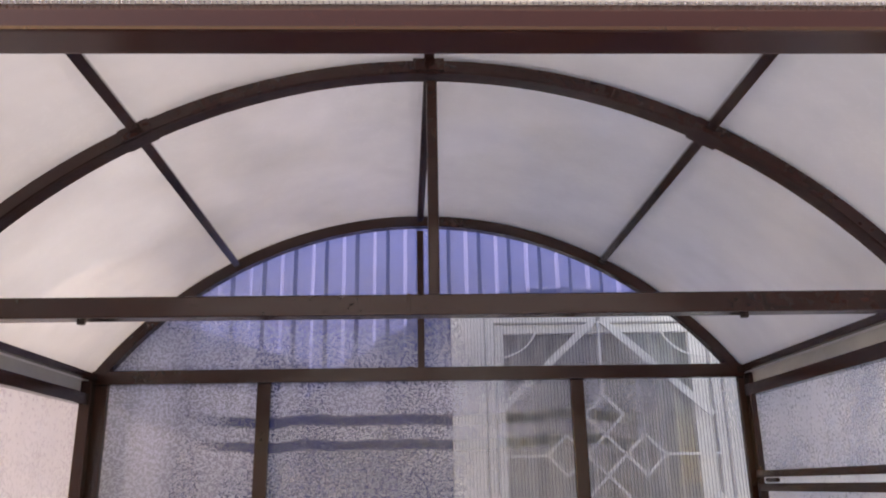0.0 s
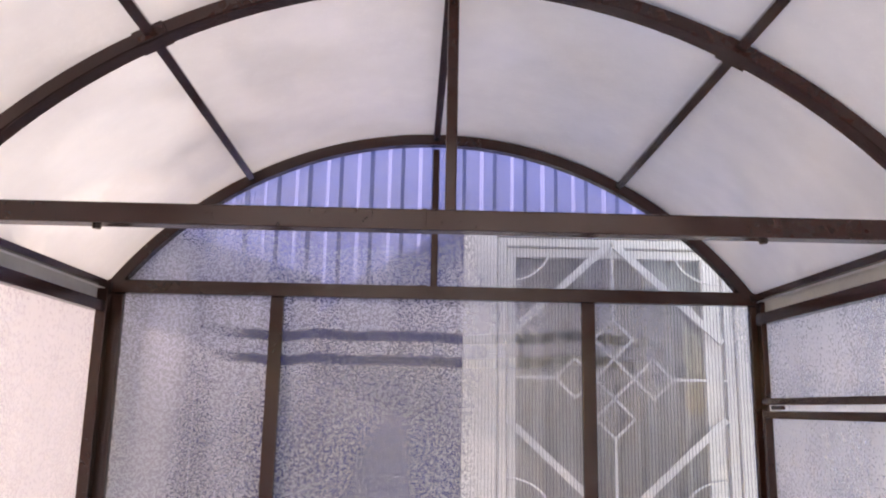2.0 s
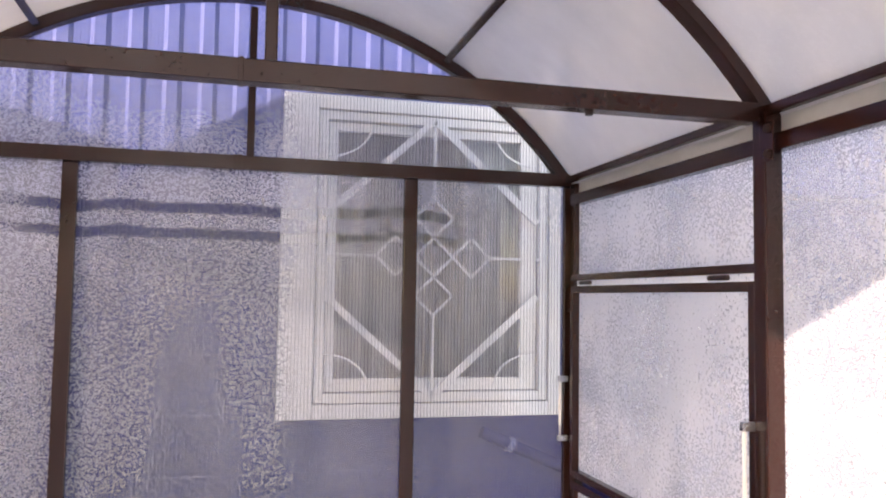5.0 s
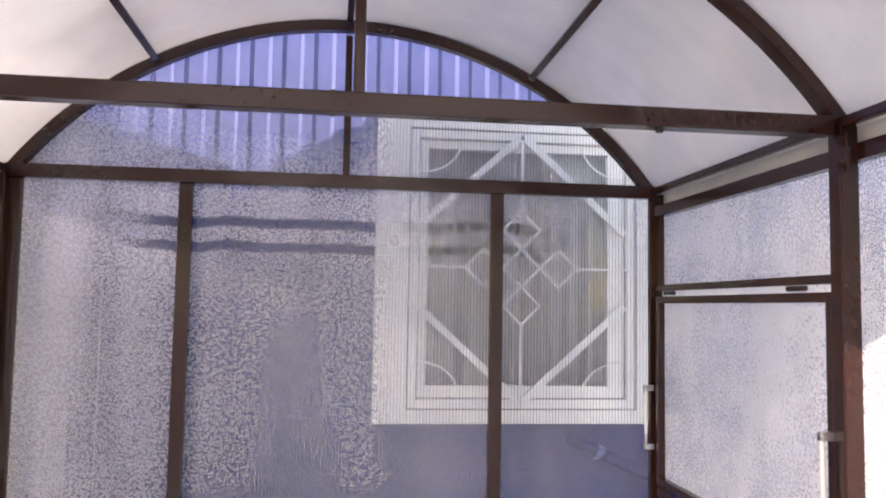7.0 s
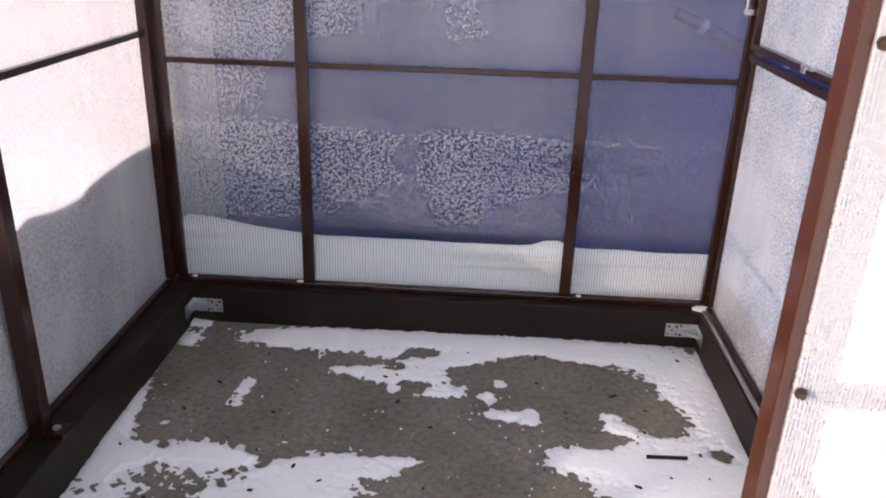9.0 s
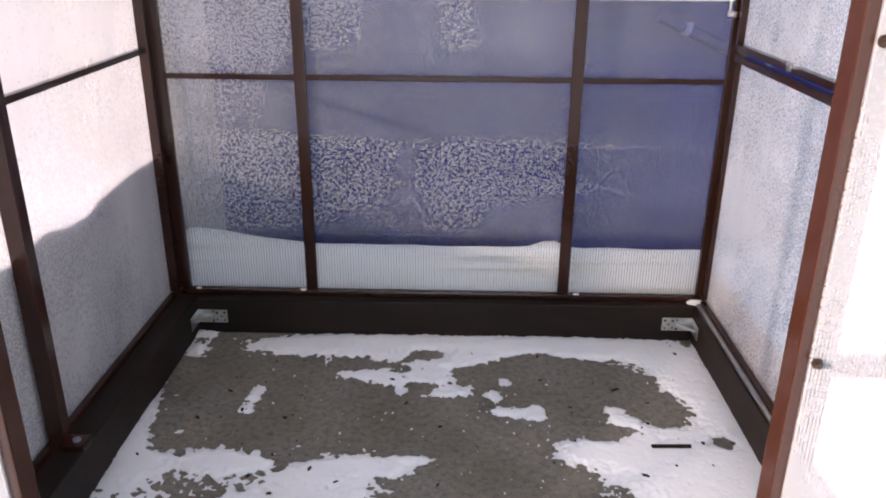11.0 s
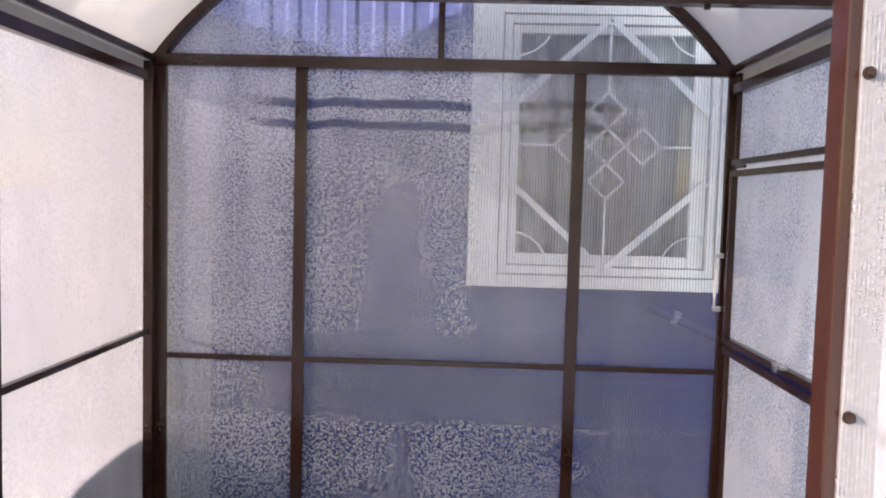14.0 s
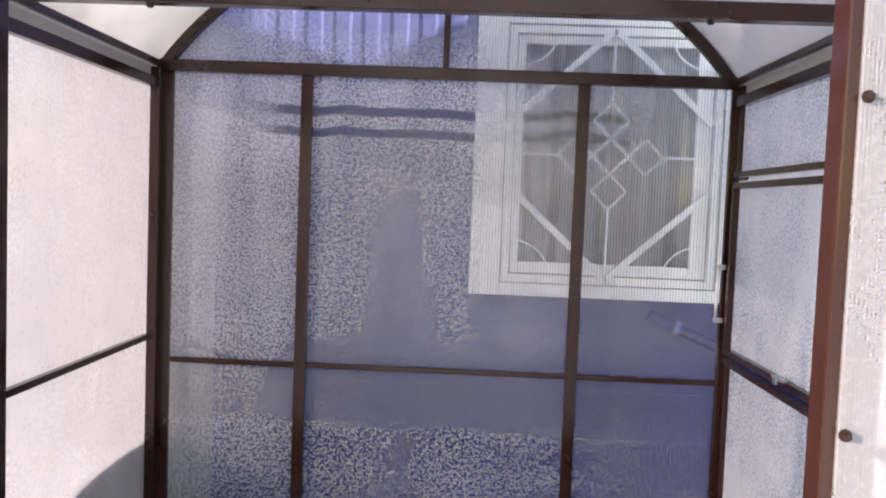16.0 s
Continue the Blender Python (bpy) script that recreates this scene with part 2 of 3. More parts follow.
def screed_material():
    """Bare grey-brown sandy concrete, damp in places, with grit."""
    m, t, out = nodes_of("damp_screed")
    co = coords(t)
    big = node(t, "ShaderNodeTexNoise", [("Vector", co), ("Scale", 3.5), ("Detail", 5.0)])
    mid = node(t, "ShaderNodeTexNoise", [("Vector", co), ("Scale", 45.0), ("Detail", 8.0), ("Roughness", 0.75)])
    grit = node(t, "ShaderNodeTexVoronoi", [("Vector", co), ("Scale", 210.0)])
    base = ramp(t, big.outputs[0], [(0.3, (0.14, 0.122, 0.09)), (0.6, (0.22, 0.20, 0.162)), (0.8, (0.26, 0.21, 0.155))])
    spots = ramp(t, mid.outputs[0], [(0.3, grey(0.3)), (0.5, grey(0.95)), (0.62, grey(1.15)), (0.75, grey(1.9))])
    mul = node(t, "ShaderNodeVectorMath", [(0, base), (1, spots)], operation="MULTIPLY")
    pebble = ramp(t, grit.outputs[0], [(0.0, grey(1.7)), (0.14, grey(1.25)), (0.3, grey(0.95)), (1.0, grey(0.85))])
    mul2 = node(t, "ShaderNodeVectorMath", [(0, mul.outputs[0]), (1, pebble)], operation="MULTIPLY")
    rg = node(t, "ShaderNodeMapRange", [("Value", big.outputs[0]), ("To Min", 0.5), ("To Max", 0.95)])
    bp = node(t, "ShaderNodeBump", [("Height", mid.outputs[0]), ("Strength", 0.6), ("Distance", 0.004)])
    b = node(t, "ShaderNodeBsdfPrincipled", [("Base Color", mul2.outputs[0]), ("Roughness", rg.outputs[0]), ("Normal", bp.outputs[0])])
    t.links.new(b.outputs[0], out.inputs[0])
    return m


BROWN = solid("brown_enamel", (0.024, 0.0075, 0.0048), (0.028, 0.0090, 0.0057), rough=0.18, grain=60, blotch=3, bump=0.0, gloss_spread=0.02, spec=0.45)
TIMBER = solid("stained_timber", (0.006, 0.0035, 0.0025), (0.020, 0.010, 0.007), rough=0.6, grain=30, blotch=5, bump=0.5, stretch=(0.6, 6, 6), spec=0.25)
TIMBER_LONG = solid("stained_timber_long", (0.006, 0.0035, 0.0025), (0.022, 0.011, 0.007), rough=0.6, grain=30, blotch=5, bump=0.5, stretch=(6, 0.6, 6), spec=0.25)
ZINC = solid("galvanised_steel", (0.48, 0.5, 0.5), (0.7, 0.72, 0.72), rough=0.35, metal=1.0, grain=60, blotch=20, bump=0.05)
STEEL = solid("bright_bolt_steel", (0.45, 0.45, 0.46), (0.62, 0.62, 0.63), rough=0.3, metal=1.0)
DARK_BOLT = solid("dark_screw_head", (0.012, 0.007, 0.006), (0.028, 0.016, 0.013), rough=0.5, spec=0.25)
HOLE = solid("punched_hole_shade", (0.01, 0.01, 0.01), (0.03, 0.03, 0.03), rough=0.9)
WHITE_PAINT = solid("white_window_paint", (0.86, 0.855, 0.83), (0.93, 0.93, 0.915), rough=0.5, grain=25, blotch=4, bump=0.1)
WHITE_BAR = solid("white_bar_paint", (0.86, 0.86, 0.85), (0.92, 0.92, 0.91), rough=0.45)
ROD_WHITE = solid("white_strut_cylinder", (0.72, 0.72, 0.7), (0.85, 0.85, 0.83), rough=0.35)
BLUE = solid("blue_coated_metal", (0.055, 0.075, 0.23), (0.085, 0.115, 0.33), rough=0.58, grain=18, blotch=1.6, bump=0.05, gloss_spread=0.1, spec=0.2)
BLUE_WALL = solid("blue_wall_paint", (0.006, 0.0145, 0.105), (0.013, 0.028, 0.17), rough=0.5, grain=20, blotch=1.8, bump=0.1, stretch=(0.4, 1, 3), spec=0.15)
BLUE_FLAT = solid("blue_trim_metal", (0.07, 0.10, 0.27), (0.10, 0.14, 0.34), rough=0.4, grain=15, blotch=2, bump=0.04)
ROOFING = solid("dark_roofing", (0.05, 0.04, 0.04), (0.09, 0.08, 0.08), rough=0.7)
PLASTER = solid("room_plaster", (0.28, 0.26, 0.24), (0.36, 0.34, 0.31), rough=0.9)
CURTAIN = solid("beige_curtain_cloth", (0.74, 0.68, 0.58), (0.88, 0.83, 0.74), rough=0.9, grain=200, blotch=6, bump=0.3, stretch=(1, 1, 0.15))
NET = solid("grey_net_curtain", (0.72, 0.70, 0.68), (0.86, 0.84, 0.81), rough=0.9, grain=160, blotch=5, stretch=(1, 1, 0.12))
EAVE_TAPE = solid("pale_eave_flashing", (0.45, 0.45, 0.43), (0.58, 0.58, 0.55), rough=0.45, grain=25, blotch=5)
SNOW = snow_material()
SCREED = screed_material()
GLASS = glass_material("window_glass")
RIB = rib_material("sheet_rib", 0.36, (0.58, 0.59, 0.65))
RIB_END = rib_material("sheet_rib_end", 0.27, (0.76, 0.76, 0.79))
# bluish milk: the blue sky's reflection is put into the haze colour
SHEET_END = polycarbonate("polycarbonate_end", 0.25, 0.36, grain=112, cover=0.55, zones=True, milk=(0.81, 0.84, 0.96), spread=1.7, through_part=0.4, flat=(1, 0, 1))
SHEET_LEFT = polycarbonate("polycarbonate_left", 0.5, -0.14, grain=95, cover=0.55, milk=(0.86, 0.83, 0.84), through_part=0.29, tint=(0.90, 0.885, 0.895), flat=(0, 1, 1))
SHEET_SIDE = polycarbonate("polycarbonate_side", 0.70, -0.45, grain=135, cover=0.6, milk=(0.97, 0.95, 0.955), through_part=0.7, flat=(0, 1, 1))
SHEET_ROOF = polycarbonate("polycarbonate_roof", 0.95, 0.02, grain=90, cover=0.2, milk=(0.88, 0.88, 0.90), through_part=0.19)
# panels' milk and tint darkened against direct sun; the gable copy stays pale
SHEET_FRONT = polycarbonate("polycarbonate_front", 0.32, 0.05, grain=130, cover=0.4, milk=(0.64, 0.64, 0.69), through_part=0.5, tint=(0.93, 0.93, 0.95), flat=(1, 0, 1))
SHEET_GABLE = polycarbonate("polycarbonate_front_gable", 0.7, 0.14, grain=80, cover=0.4, milk=(0.93, 0.92, 0.93), through_part=0.8, flat=(1, 0, 1))

# ---- mesh helpers ----
def link_mesh(name, bm, material, parent=None, label="", smooth=False):
    me = bpy.data.meshes.new(name)
    bm.normal_update()
    bm.to_mesh(me)
    bm.free()
    me.materials.append(material)
    if smooth:
        for p in me.polygons:
            p.use_smooth = True
    ob = new(name, me)
    if parent is not None:
        ob.parent = parent
    if label:
        tagged(ob, label)
    return ob


def part(name, bm, material, parent, label="", smooth=False):
    return link_mesh(name, bm, material, parent, label, smooth)


def thing(name, label, category, place=(0, 0, 0), group="", kind=""):
    ob = new(name)
    ob.location = place
    ob.empty_display_size = 0.05
    return tagged(ob, label, category, group, kind)


def add_box(bm, lo, hi, bevel=0.0):
    vs = [bm.verts.new((x, y, z)) for x in (lo[0], hi[0]) for y in (lo[1], hi[1]) for z in (lo[2], hi[2])]
    fs = [bm.faces.new([vs[i] for i in q]) for q in ((0, 1, 3, 2), (4, 6, 7, 5), (0, 4, 5, 1), (2, 3, 7, 6), (0, 2, 6, 4), (1, 5, 7, 3))]
    if bevel:
        es = {e for f in fs for e in f.edges}
        bmesh.ops.bevel(bm, geom=list(es), offset=bevel, segments=2, affect="EDGES", profile=0.6)


def box(lo, hi, bevel=0.002):
    bm = bmesh.new()
    lo2 = [min(a, b) for a, b in zip(lo, hi)]
    hi2 = [max(a, b) for a, b in zip(lo, hi)]
    add_box(bm, lo2, hi2, bevel)
    return bm


def rod(p, q, r, sides=12, bm=None):
    """A round bar from p to q."""
    bm = bm or bmesh.new()
    p, q = Vector(p), Vector(q)
    way = (q - p)
    m = Matrix.Translation((p + q) / 2) @ way.to_track_quat("Z", "Y").to_matrix().to_4x4()
    bmesh.ops.create_cone(bm, cap_ends=True, segments=sides, radius1=r, radius2=r, depth=way.length, matrix=m)
    return bm


def flat_bar(p, q, w, d, bm=None):
    """A flat bar in the plane y = const, from p to q, w wide and d deep."""
    bm = bm or bmesh.new()
    p, q = Vector(p), Vector(q)
    way = (q - p).normalized()
    side = Vector((-way.z, 0, way.x)) * w / 2
    dep = Vector((0, d / 2, 0))
    vs = [bm.verts.new(e + s * side + k * dep) for e in (p, q) for s in (-1, 1) for k in (-1, 1)]
    for f in ((0, 1, 3, 2), (4, 6, 7, 5), (0, 4, 5, 1), (2, 3, 7, 6), (0, 2, 6, 4), (1, 5, 7, 3)):
        bm.faces.new([vs[i] for i in f])
    bmesh.ops.recalc_face_normals(bm, faces=bm.faces)
    return bm


# ---- greenhouse: 2 m wide, 1.95 m long; far end at y = 0 ----
EAVE, RISE, FRONT, MID = 2.04, 0.503, -1.95, -1.0
RADIUS = (1.0 + RISE * RISE) / (2 * RISE)
CENTRE_Z = EAVE + RISE - RADIUS
REACH = math.asin(1.0 / RADIUS)


def arc_point(a, r=RADIUS):
    return r * math.sin(a), CENTRE_Z + r * math.cos(a)


def arc_z(x, r=RADIUS):
    return CENTRE_Z + math.sqrt(max(r * r - x * x, 0))


def arch(y0, y1, thick, n=48, shift=0.0):
    """A bent square tube over the width, from y0 to y1, with its middle on the arc."""
    bm = bmesh.new()
    rings = []
    for i in range(n + 1):
        a = -REACH + 2 * REACH * i / n
        ring = []
        for r, y in ((-1, y0), (1, y0), (1, y1), (-1, y1)):
            x, z = arc_point(a, RADIUS + shift + r * thick / 2)
            ring.append(bm.verts.new((x, y, z)))
        rings.append(ring)
    for p, q in zip(rings, rings[1:]):
        for k in range(4):
            bm.faces.new((p[k], p[(k + 1) % 4], q[(k + 1) % 4], q[k]))
    bm.faces.new(rings[0]); bm.faces.new(list(reversed(rings[-1])))
    bmesh.ops.recalc_face_normals(bm, faces=bm.faces)
    long_edges = [e for e in bm.edges if abs(e.verts[0].co.y - e.verts[1].co.y) < 1e-6 and abs((e.verts[0].co - e.verts[1].co).length - thick) > 0.004]
    bmesh.ops.bevel(bm, geom=long_edges, offset=0.003, segments=2, affect="EDGES")
    return bm


frame_thing = thing("greenhouse_frame", "dark brown painted square steel tube greenhouse frame with arched roof", "greenhouse frame", (0, 0, 0.145))
FZ = 0.145


def tube(name, lo, hi, bevel=0.003, label=""):
    lo = (lo[0], lo[1], lo[2] - FZ)
    hi = (hi[0], hi[1], hi[2] - FZ)
    return part(name, box(lo, hi, bevel), BROWN, frame_thing, label)


def moved(bm, dz=-FZ):
    bmesh.ops.translate(bm, verts=bm.verts, vec=(0, 0, dz))
    return bm


# far end frame
for sx in (-1, 1):
    x = sx * 0.488
    tube("mullion", (x - 0.021, 0, 0.165), (x + 0.021, 0.02, 2.02))
    tube("corner_post", (sx * (1.0 if sx < 0 else 1.018), -0.038, 0.165), (sx * (1.034 if sx < 0 else 1.05), -0.002, 2.03))
    tube("edge_post", (sx * (0.966 if sx < 0 else 1.0), 0.0, 0.165), (sx * (1.032 if sx < 0 else 1.045), 0.02, 2.02))
tube("end_beam", (-1.02, -0.012, 2.02), (1.02, 0.022, 2.062))
tube("bottom_rail", (-1.0, -0.012, 0.145), (1.02, 0.022, 0.165))
for x0, x1 in ((-0.966, -0.509), (-0.467, 0.467), (0.509, 1.0)):
    tube("cross_rail", (x0, 0.002, 0.977), (x1, 0.02, 0.996))
tube("gable_strut", (-0.011, 0.0, 2.062), (0.011, 0.02, 2.515))
part("end_arch", moved(arch(-0.016, 0.022, 0.034)), BROWN, frame_thing)

# middle arch with posts, tie beam and strut
for sx in (-1, 1):
    tube("arch_post", (sx * 0.985 + 0.008, MID - 0.02, 0.145), (sx * 1.031 + (0.003 if sx > 0 else 0.008), MID + 0.02, 2.045))
    tube("eave_rail", (sx * 1.0, -0.04, 1.955), (sx * 1.03, MID + 0.021, 1.99))
    tube("eave_rail", (sx * 1.0, MID - 0.021, 1.955), (sx * 1.03, FRONT + 0.021, 1.99))
    tube("eave_purlin", (sx * 0.992, -0.02, 2.03), (sx * 1.012, MID + 0.021, 2.05))
    tube("eave_purlin", (sx * 0.992, MID - 0.021, 2.03), (sx * 1.012, FRONT + 0.021, 2.05))
    tube("bottom_rail", (sx * 1.008, -0.04, 0.145), (sx * 1.03, FRONT, 0.165))
tube("tie_beam", (-0.984, MID - 0.02, 2.014), (0.984, MID + 0.02, 2.054))
tube("tie_strut", (0.012, MID - 0.012, 2.054), (0.034, MID + 0.01, 2.512))
bm = moved(arch(MID - 0.02, MID + 0.02, 0.03, shift=-0.005))
bmesh.ops.translate(bm, verts=bm.verts, vec=(0.012, 0, 0))
part("middle_arch", bm, BROWN, frame_thing)

# joint sleeves in the middle of the beams and bolts under the tie beam
tube("beam_joint", (-0.030, MID - 0.0215, 2.0125), (-0.022, MID + 0.0215, 2.0555), 0.001)
tube("beam_joint", (-0.045, -0.0135, 2.0185), (-0.022, 0.0, 2.0635), 0.001)
for x in (-0.64, 0.62):
    part("bolt", moved(rod((x, MID, 2.0145), (x, MID, 2.006), 0.008, 6)), DARK_BOLT, frame_thing)

# front frame with the door opening
for sx in (-1, 1):
    x = sx * 0.488
    tube("door_post", (sx * 0.477, FRONT - 0.02, 0.145), (sx * 0.509, FRONT + 0.018, 2.02))
    tube("front_corner_post", (sx * 0.99, FRONT - 0.02, 0.145), (sx * 1.03, FRONT + 0.02, 2.03))
    tube("front_cross_rail", (sx * 0.513, FRONT - 0.016, 0.977), (sx * 0.989, FRONT + 0.004, 1.0))
tube("front_beam", (-0.989, FRONT - 0.02, 2.022), (0.989, FRONT + 0.015, 2.058))
part("front_arch", moved(arch(FRONT - 0.02, FRONT + 0.02, 0.04)), BROWN, frame_thing)
tube("gable_strut", (-0.011, FRONT - 0.012, 2.058), (0.011, FRONT + 0.01, 2.51))

# roof purlins, run under the sheet from arch to arch
for px in (-0.588, 0.0, 0.588):
    z = arc_z(px)
    for y0, y1 in ((-0.018, MID + 0.021), (MID - 0.021, FRONT + 0.021)):
        bm = box((-0.0105, y0, -0.008), (0.0105, y1, 0.012), 0.002)
        bmesh.ops.rotate(bm, verts=bm.verts, cent=(0, 0, 0), matrix=Matrix.Rotation(math.asin(px / RADIUS), 3, "Y"))
        bmesh.ops.translate(bm, verts=bm.verts, vec=(px, 0, z - FZ))
        for v in bm.verts:
            v.co.x += (0.018 if px <= 0 else 0.002) * min(-v.co.y, 1.0)
        part("purlin", bm, BROWN, frame_thing)
        if y0 < -0.5:
            cl = box((-0.032, MID - 0.026, -0.016), (0.032, MID + 0.026, 0.0105), 0.001)
            bmesh.ops.rotate(cl, verts=cl.verts, cent=(0, 0, 0), matrix=Matrix.Rotation(math.asin(px / RADIUS), 3, "Y"))
            bmesh.ops.translate(cl, verts=cl.verts, vec=(px + (0.017 if px <= 0 else 0.002), 0, z - FZ))
            part("joint_plate", cl, BROWN, frame_thing)
# side rails
tube("side_rail", (-1.03, -0.04, 1.07), (-1.008, MID + 0.021, 1.09))
tube("side_rail", (-1.03, MID - 0.021, 1.07), (-1.008, FRONT + 0.021, 1.09))
tube("vent_head", (1.004, -0.04, 1.714), (1.03, MID + 0.021, 1.734))
tube("vent_sill", (1.004, -0.04, 1.066), (1.03, MID + 0.021, 1.09))
tube("side_rail", (1.008, MID - 0.021, 1.07), (1.03, FRONT + 0.021, 1.09))
# bolted eave brackets and foot plates of the middle arch
for sx in (-1, 1):
    br = part("eave_bracket", moved(box((sx * 0.979, MID - 0.062, 1.93), (sx * 0.984, MID - 0.021, 2.01), 0.002)), BROWN, frame_thing)
    for z in (1.945, 1.995):
        part("bolt", moved(rod((sx * 0.984, MID - 0.05, z), (sx * 0.972, MID - 0.05, z), 0.009, 8)), DARK_BOLT, br)
    fp = part("foot_plate", moved(box((sx * 0.925, MID - 0.03, 0.146), (sx * 0.984, MID + 0.025, 0.166), 0.003)), BROWN, frame_thing)
    part("bolt", moved(rod((sx * 0.953, MID - 0.003, 0.165), (sx * 0.953, MID - 0.003, 0.172), 0.011, 6)), STEEL, fp)


# ---- polycarbonate sheets ----
PITCH, FINE_PITCH = 0.0105, 0.0045


def ribs_mesh(lines, across, thick, half=0.0004):
    """Webs inside a hollow sheet: each line is (start, end); across is the direction in which they are thin."""
    bm = bmesh.new()
    for p, q, nrm in lines:
        p, q, nrm = Vector(p), Vector(q), Vector(nrm)
        a = across * half
        d = nrm * thick * 0.36
        v = [bm.verts.new(e + s * a + k * d) for e in (p, q) for s, k in ((-1, -1), (1, -1), (1, 1), (-1, 1))]
        for k in range(4):
            bm.faces.new((v[k], v[(k + 1) % 4], v[4 + (k + 1) % 4], v[4 + k]))
    return bm


def wall_sheet(name, axis, at, lo, hi, z0, z1, material, label, top=None, thick=0.004, kind="structure"):
    """An upright hollow sheet: axis 'y' stands across (spans x), 'x' stands along (spans y). top: height by span, for the gables."""
    bm = bmesh.new()
    n = 40 if top else 1
    edge = [(lo + (hi - lo) * i / n) for i in range(n + 1)]

    def at_place(s, d, z):
        return (s, at + d, z) if axis == "y" else (at + d, s, z)
    for d in (0.0, thick):
        low = [bm.verts.new(at_place(s, d, z0)) for s in edge]
        up = [bm.verts.new(at_place(s, d, top(s) if top else z1)) for s in edge]
        for i in range(n):
            bm.faces.new((low[i], low[i + 1], up[i + 1], up[i]))
    ob = link_mesh(name, bm, material)
    tagged(ob, label, "polycarbonate wall", kind=kind)
    lines = []
    nrm = (0, 1, 0) if axis == "y" else (1, 0, 0)
    pitch = PITCH if name.startswith("wall_end") else FINE_PITCH
    s = lo + pitch / 2
    while s < hi:
        za = top(s) if top else z1
        if za - z0 > 0.02:
            lines.append((at_place(s, thick / 2, z0), at_place(s, thick / 2, za), nrm))
        s += pitch
    rb = part("ribs", ribs_mesh(lines, Vector((1, 0, 0)) if axis == "y" else Vector((0, 1, 0)), thick, 0.00055 if pitch == PITCH else 0.0004), RIB_END if pitch == PITCH else RIB, ob)
    tagged(rb, "fine upright webs inside the hollow sheet", kind="stuff")
    return ob


gable_top = lambda s: arc_z(s, RADIUS + 0.015)
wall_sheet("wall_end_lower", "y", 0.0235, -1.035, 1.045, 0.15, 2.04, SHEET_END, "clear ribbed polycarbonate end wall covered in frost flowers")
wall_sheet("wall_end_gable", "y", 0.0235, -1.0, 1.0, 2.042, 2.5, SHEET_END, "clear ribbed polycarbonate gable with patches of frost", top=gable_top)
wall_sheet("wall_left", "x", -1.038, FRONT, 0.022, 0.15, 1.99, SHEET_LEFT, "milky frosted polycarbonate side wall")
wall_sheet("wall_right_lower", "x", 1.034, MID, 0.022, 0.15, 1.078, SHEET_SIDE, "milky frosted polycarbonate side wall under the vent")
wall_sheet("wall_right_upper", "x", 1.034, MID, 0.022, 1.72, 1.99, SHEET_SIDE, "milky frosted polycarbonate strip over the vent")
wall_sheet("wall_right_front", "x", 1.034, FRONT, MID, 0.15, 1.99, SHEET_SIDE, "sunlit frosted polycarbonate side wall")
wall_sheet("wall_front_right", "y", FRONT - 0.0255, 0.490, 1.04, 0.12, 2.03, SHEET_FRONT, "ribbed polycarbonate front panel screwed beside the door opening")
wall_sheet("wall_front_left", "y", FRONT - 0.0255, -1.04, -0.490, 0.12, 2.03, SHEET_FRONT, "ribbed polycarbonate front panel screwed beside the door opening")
wall_sheet("wall_front_gable", "y", FRONT - 0.0255, -1.0, 1.0, 2.042, 2.5, SHEET_GABLE, "frosted ribbed polycarbonate gable over the door opening", top=gable_top)

bm = bmesh.new()
for r in (RADIUS + 0.0215, RADIUS + 0.0255):
    rows = []
    for i in range(65):
        a = (-REACH - 0.03) + 2 * (REACH + 0.03) * i / 64
        x, z = arc_point(a, r)
        rows.append((bm.verts.new((x, FRONT - 0.05, z)), bm.verts.new((x, 0.06, z))))
    for p, q in zip(rows, rows[1:]):
        bm.faces.new((p[0], p[1], q[1], q[0]))
roof = link_mesh("roof_sheet", bm, SHEET_ROOF, smooth=True)
tagged(roof, "milky white curved polycarbonate roof sheet under thin snow", "roof", kind="structure")
for sx in (-1, 1):
    fl = link_mesh("eave_flashing", box((sx * 1.0325, 0.02, 1.992), (sx * 1.0345, FRONT, 2.045), 0.0005), EAVE_TAPE)
    tagged(fl, "pale strip between eave rail and roof edge", "flashing", kind="structure")

# screws of the front sheet
for sx in (-1, 1):
    for z in (1.002, 1.364, 1.71):
        sc = thing("sheet_screw", "dark roofing screw with washer holding the front sheet", "screw", (sx * 0.497, FRONT - 0.026, z), group="front sheet screws")
        part("head", rod((0, -0.009, 0), (0, -0.003, 0), 0.0042, 6), DARK_BOLT, sc)
        part("washer", rod((0, -0.003, 0), (0, 0.0, 0), 0.0065, 12), DARK_BOLT, sc, "dark rubber-backed washer")


# ---- timber base ----
def timber(lo, hi, label, mat=TIMBER):
    ob = link_mesh("timber_beam", box(lo, hi, 0.004), mat)
    return tagged(ob, label, "beam", group="base beams")


timber((-0.929, -0.055, 0.0), (0.984, 0.045, 0.1445), "dark stained wooden base beam under the end wall")
timber((-1.045, FRONT - 0.03, 0.0), (-0.931, 0.045, 0.1445), "dark stained wooden base beam under the side wall", TIMBER_LONG)
timber((0.986, FRONT - 0.03, 0.0), (1.06, 0.045, 0.1445), "dark stained wooden base beam under the side wall", TIMBER_LONG)
timber((-0.929, FRONT - 0.03, 0.0), (0.984, FRONT + 0.05, 0.1445), "dark stained wooden base beam under the front")
st = link_mesh("side_angle", box((0.993, -0.045, 0.146), (1.007, FRONT, 0.156), 0.001), ZINC)
tagged(st, "grey metal angle lying on the side beam", "metal strip")


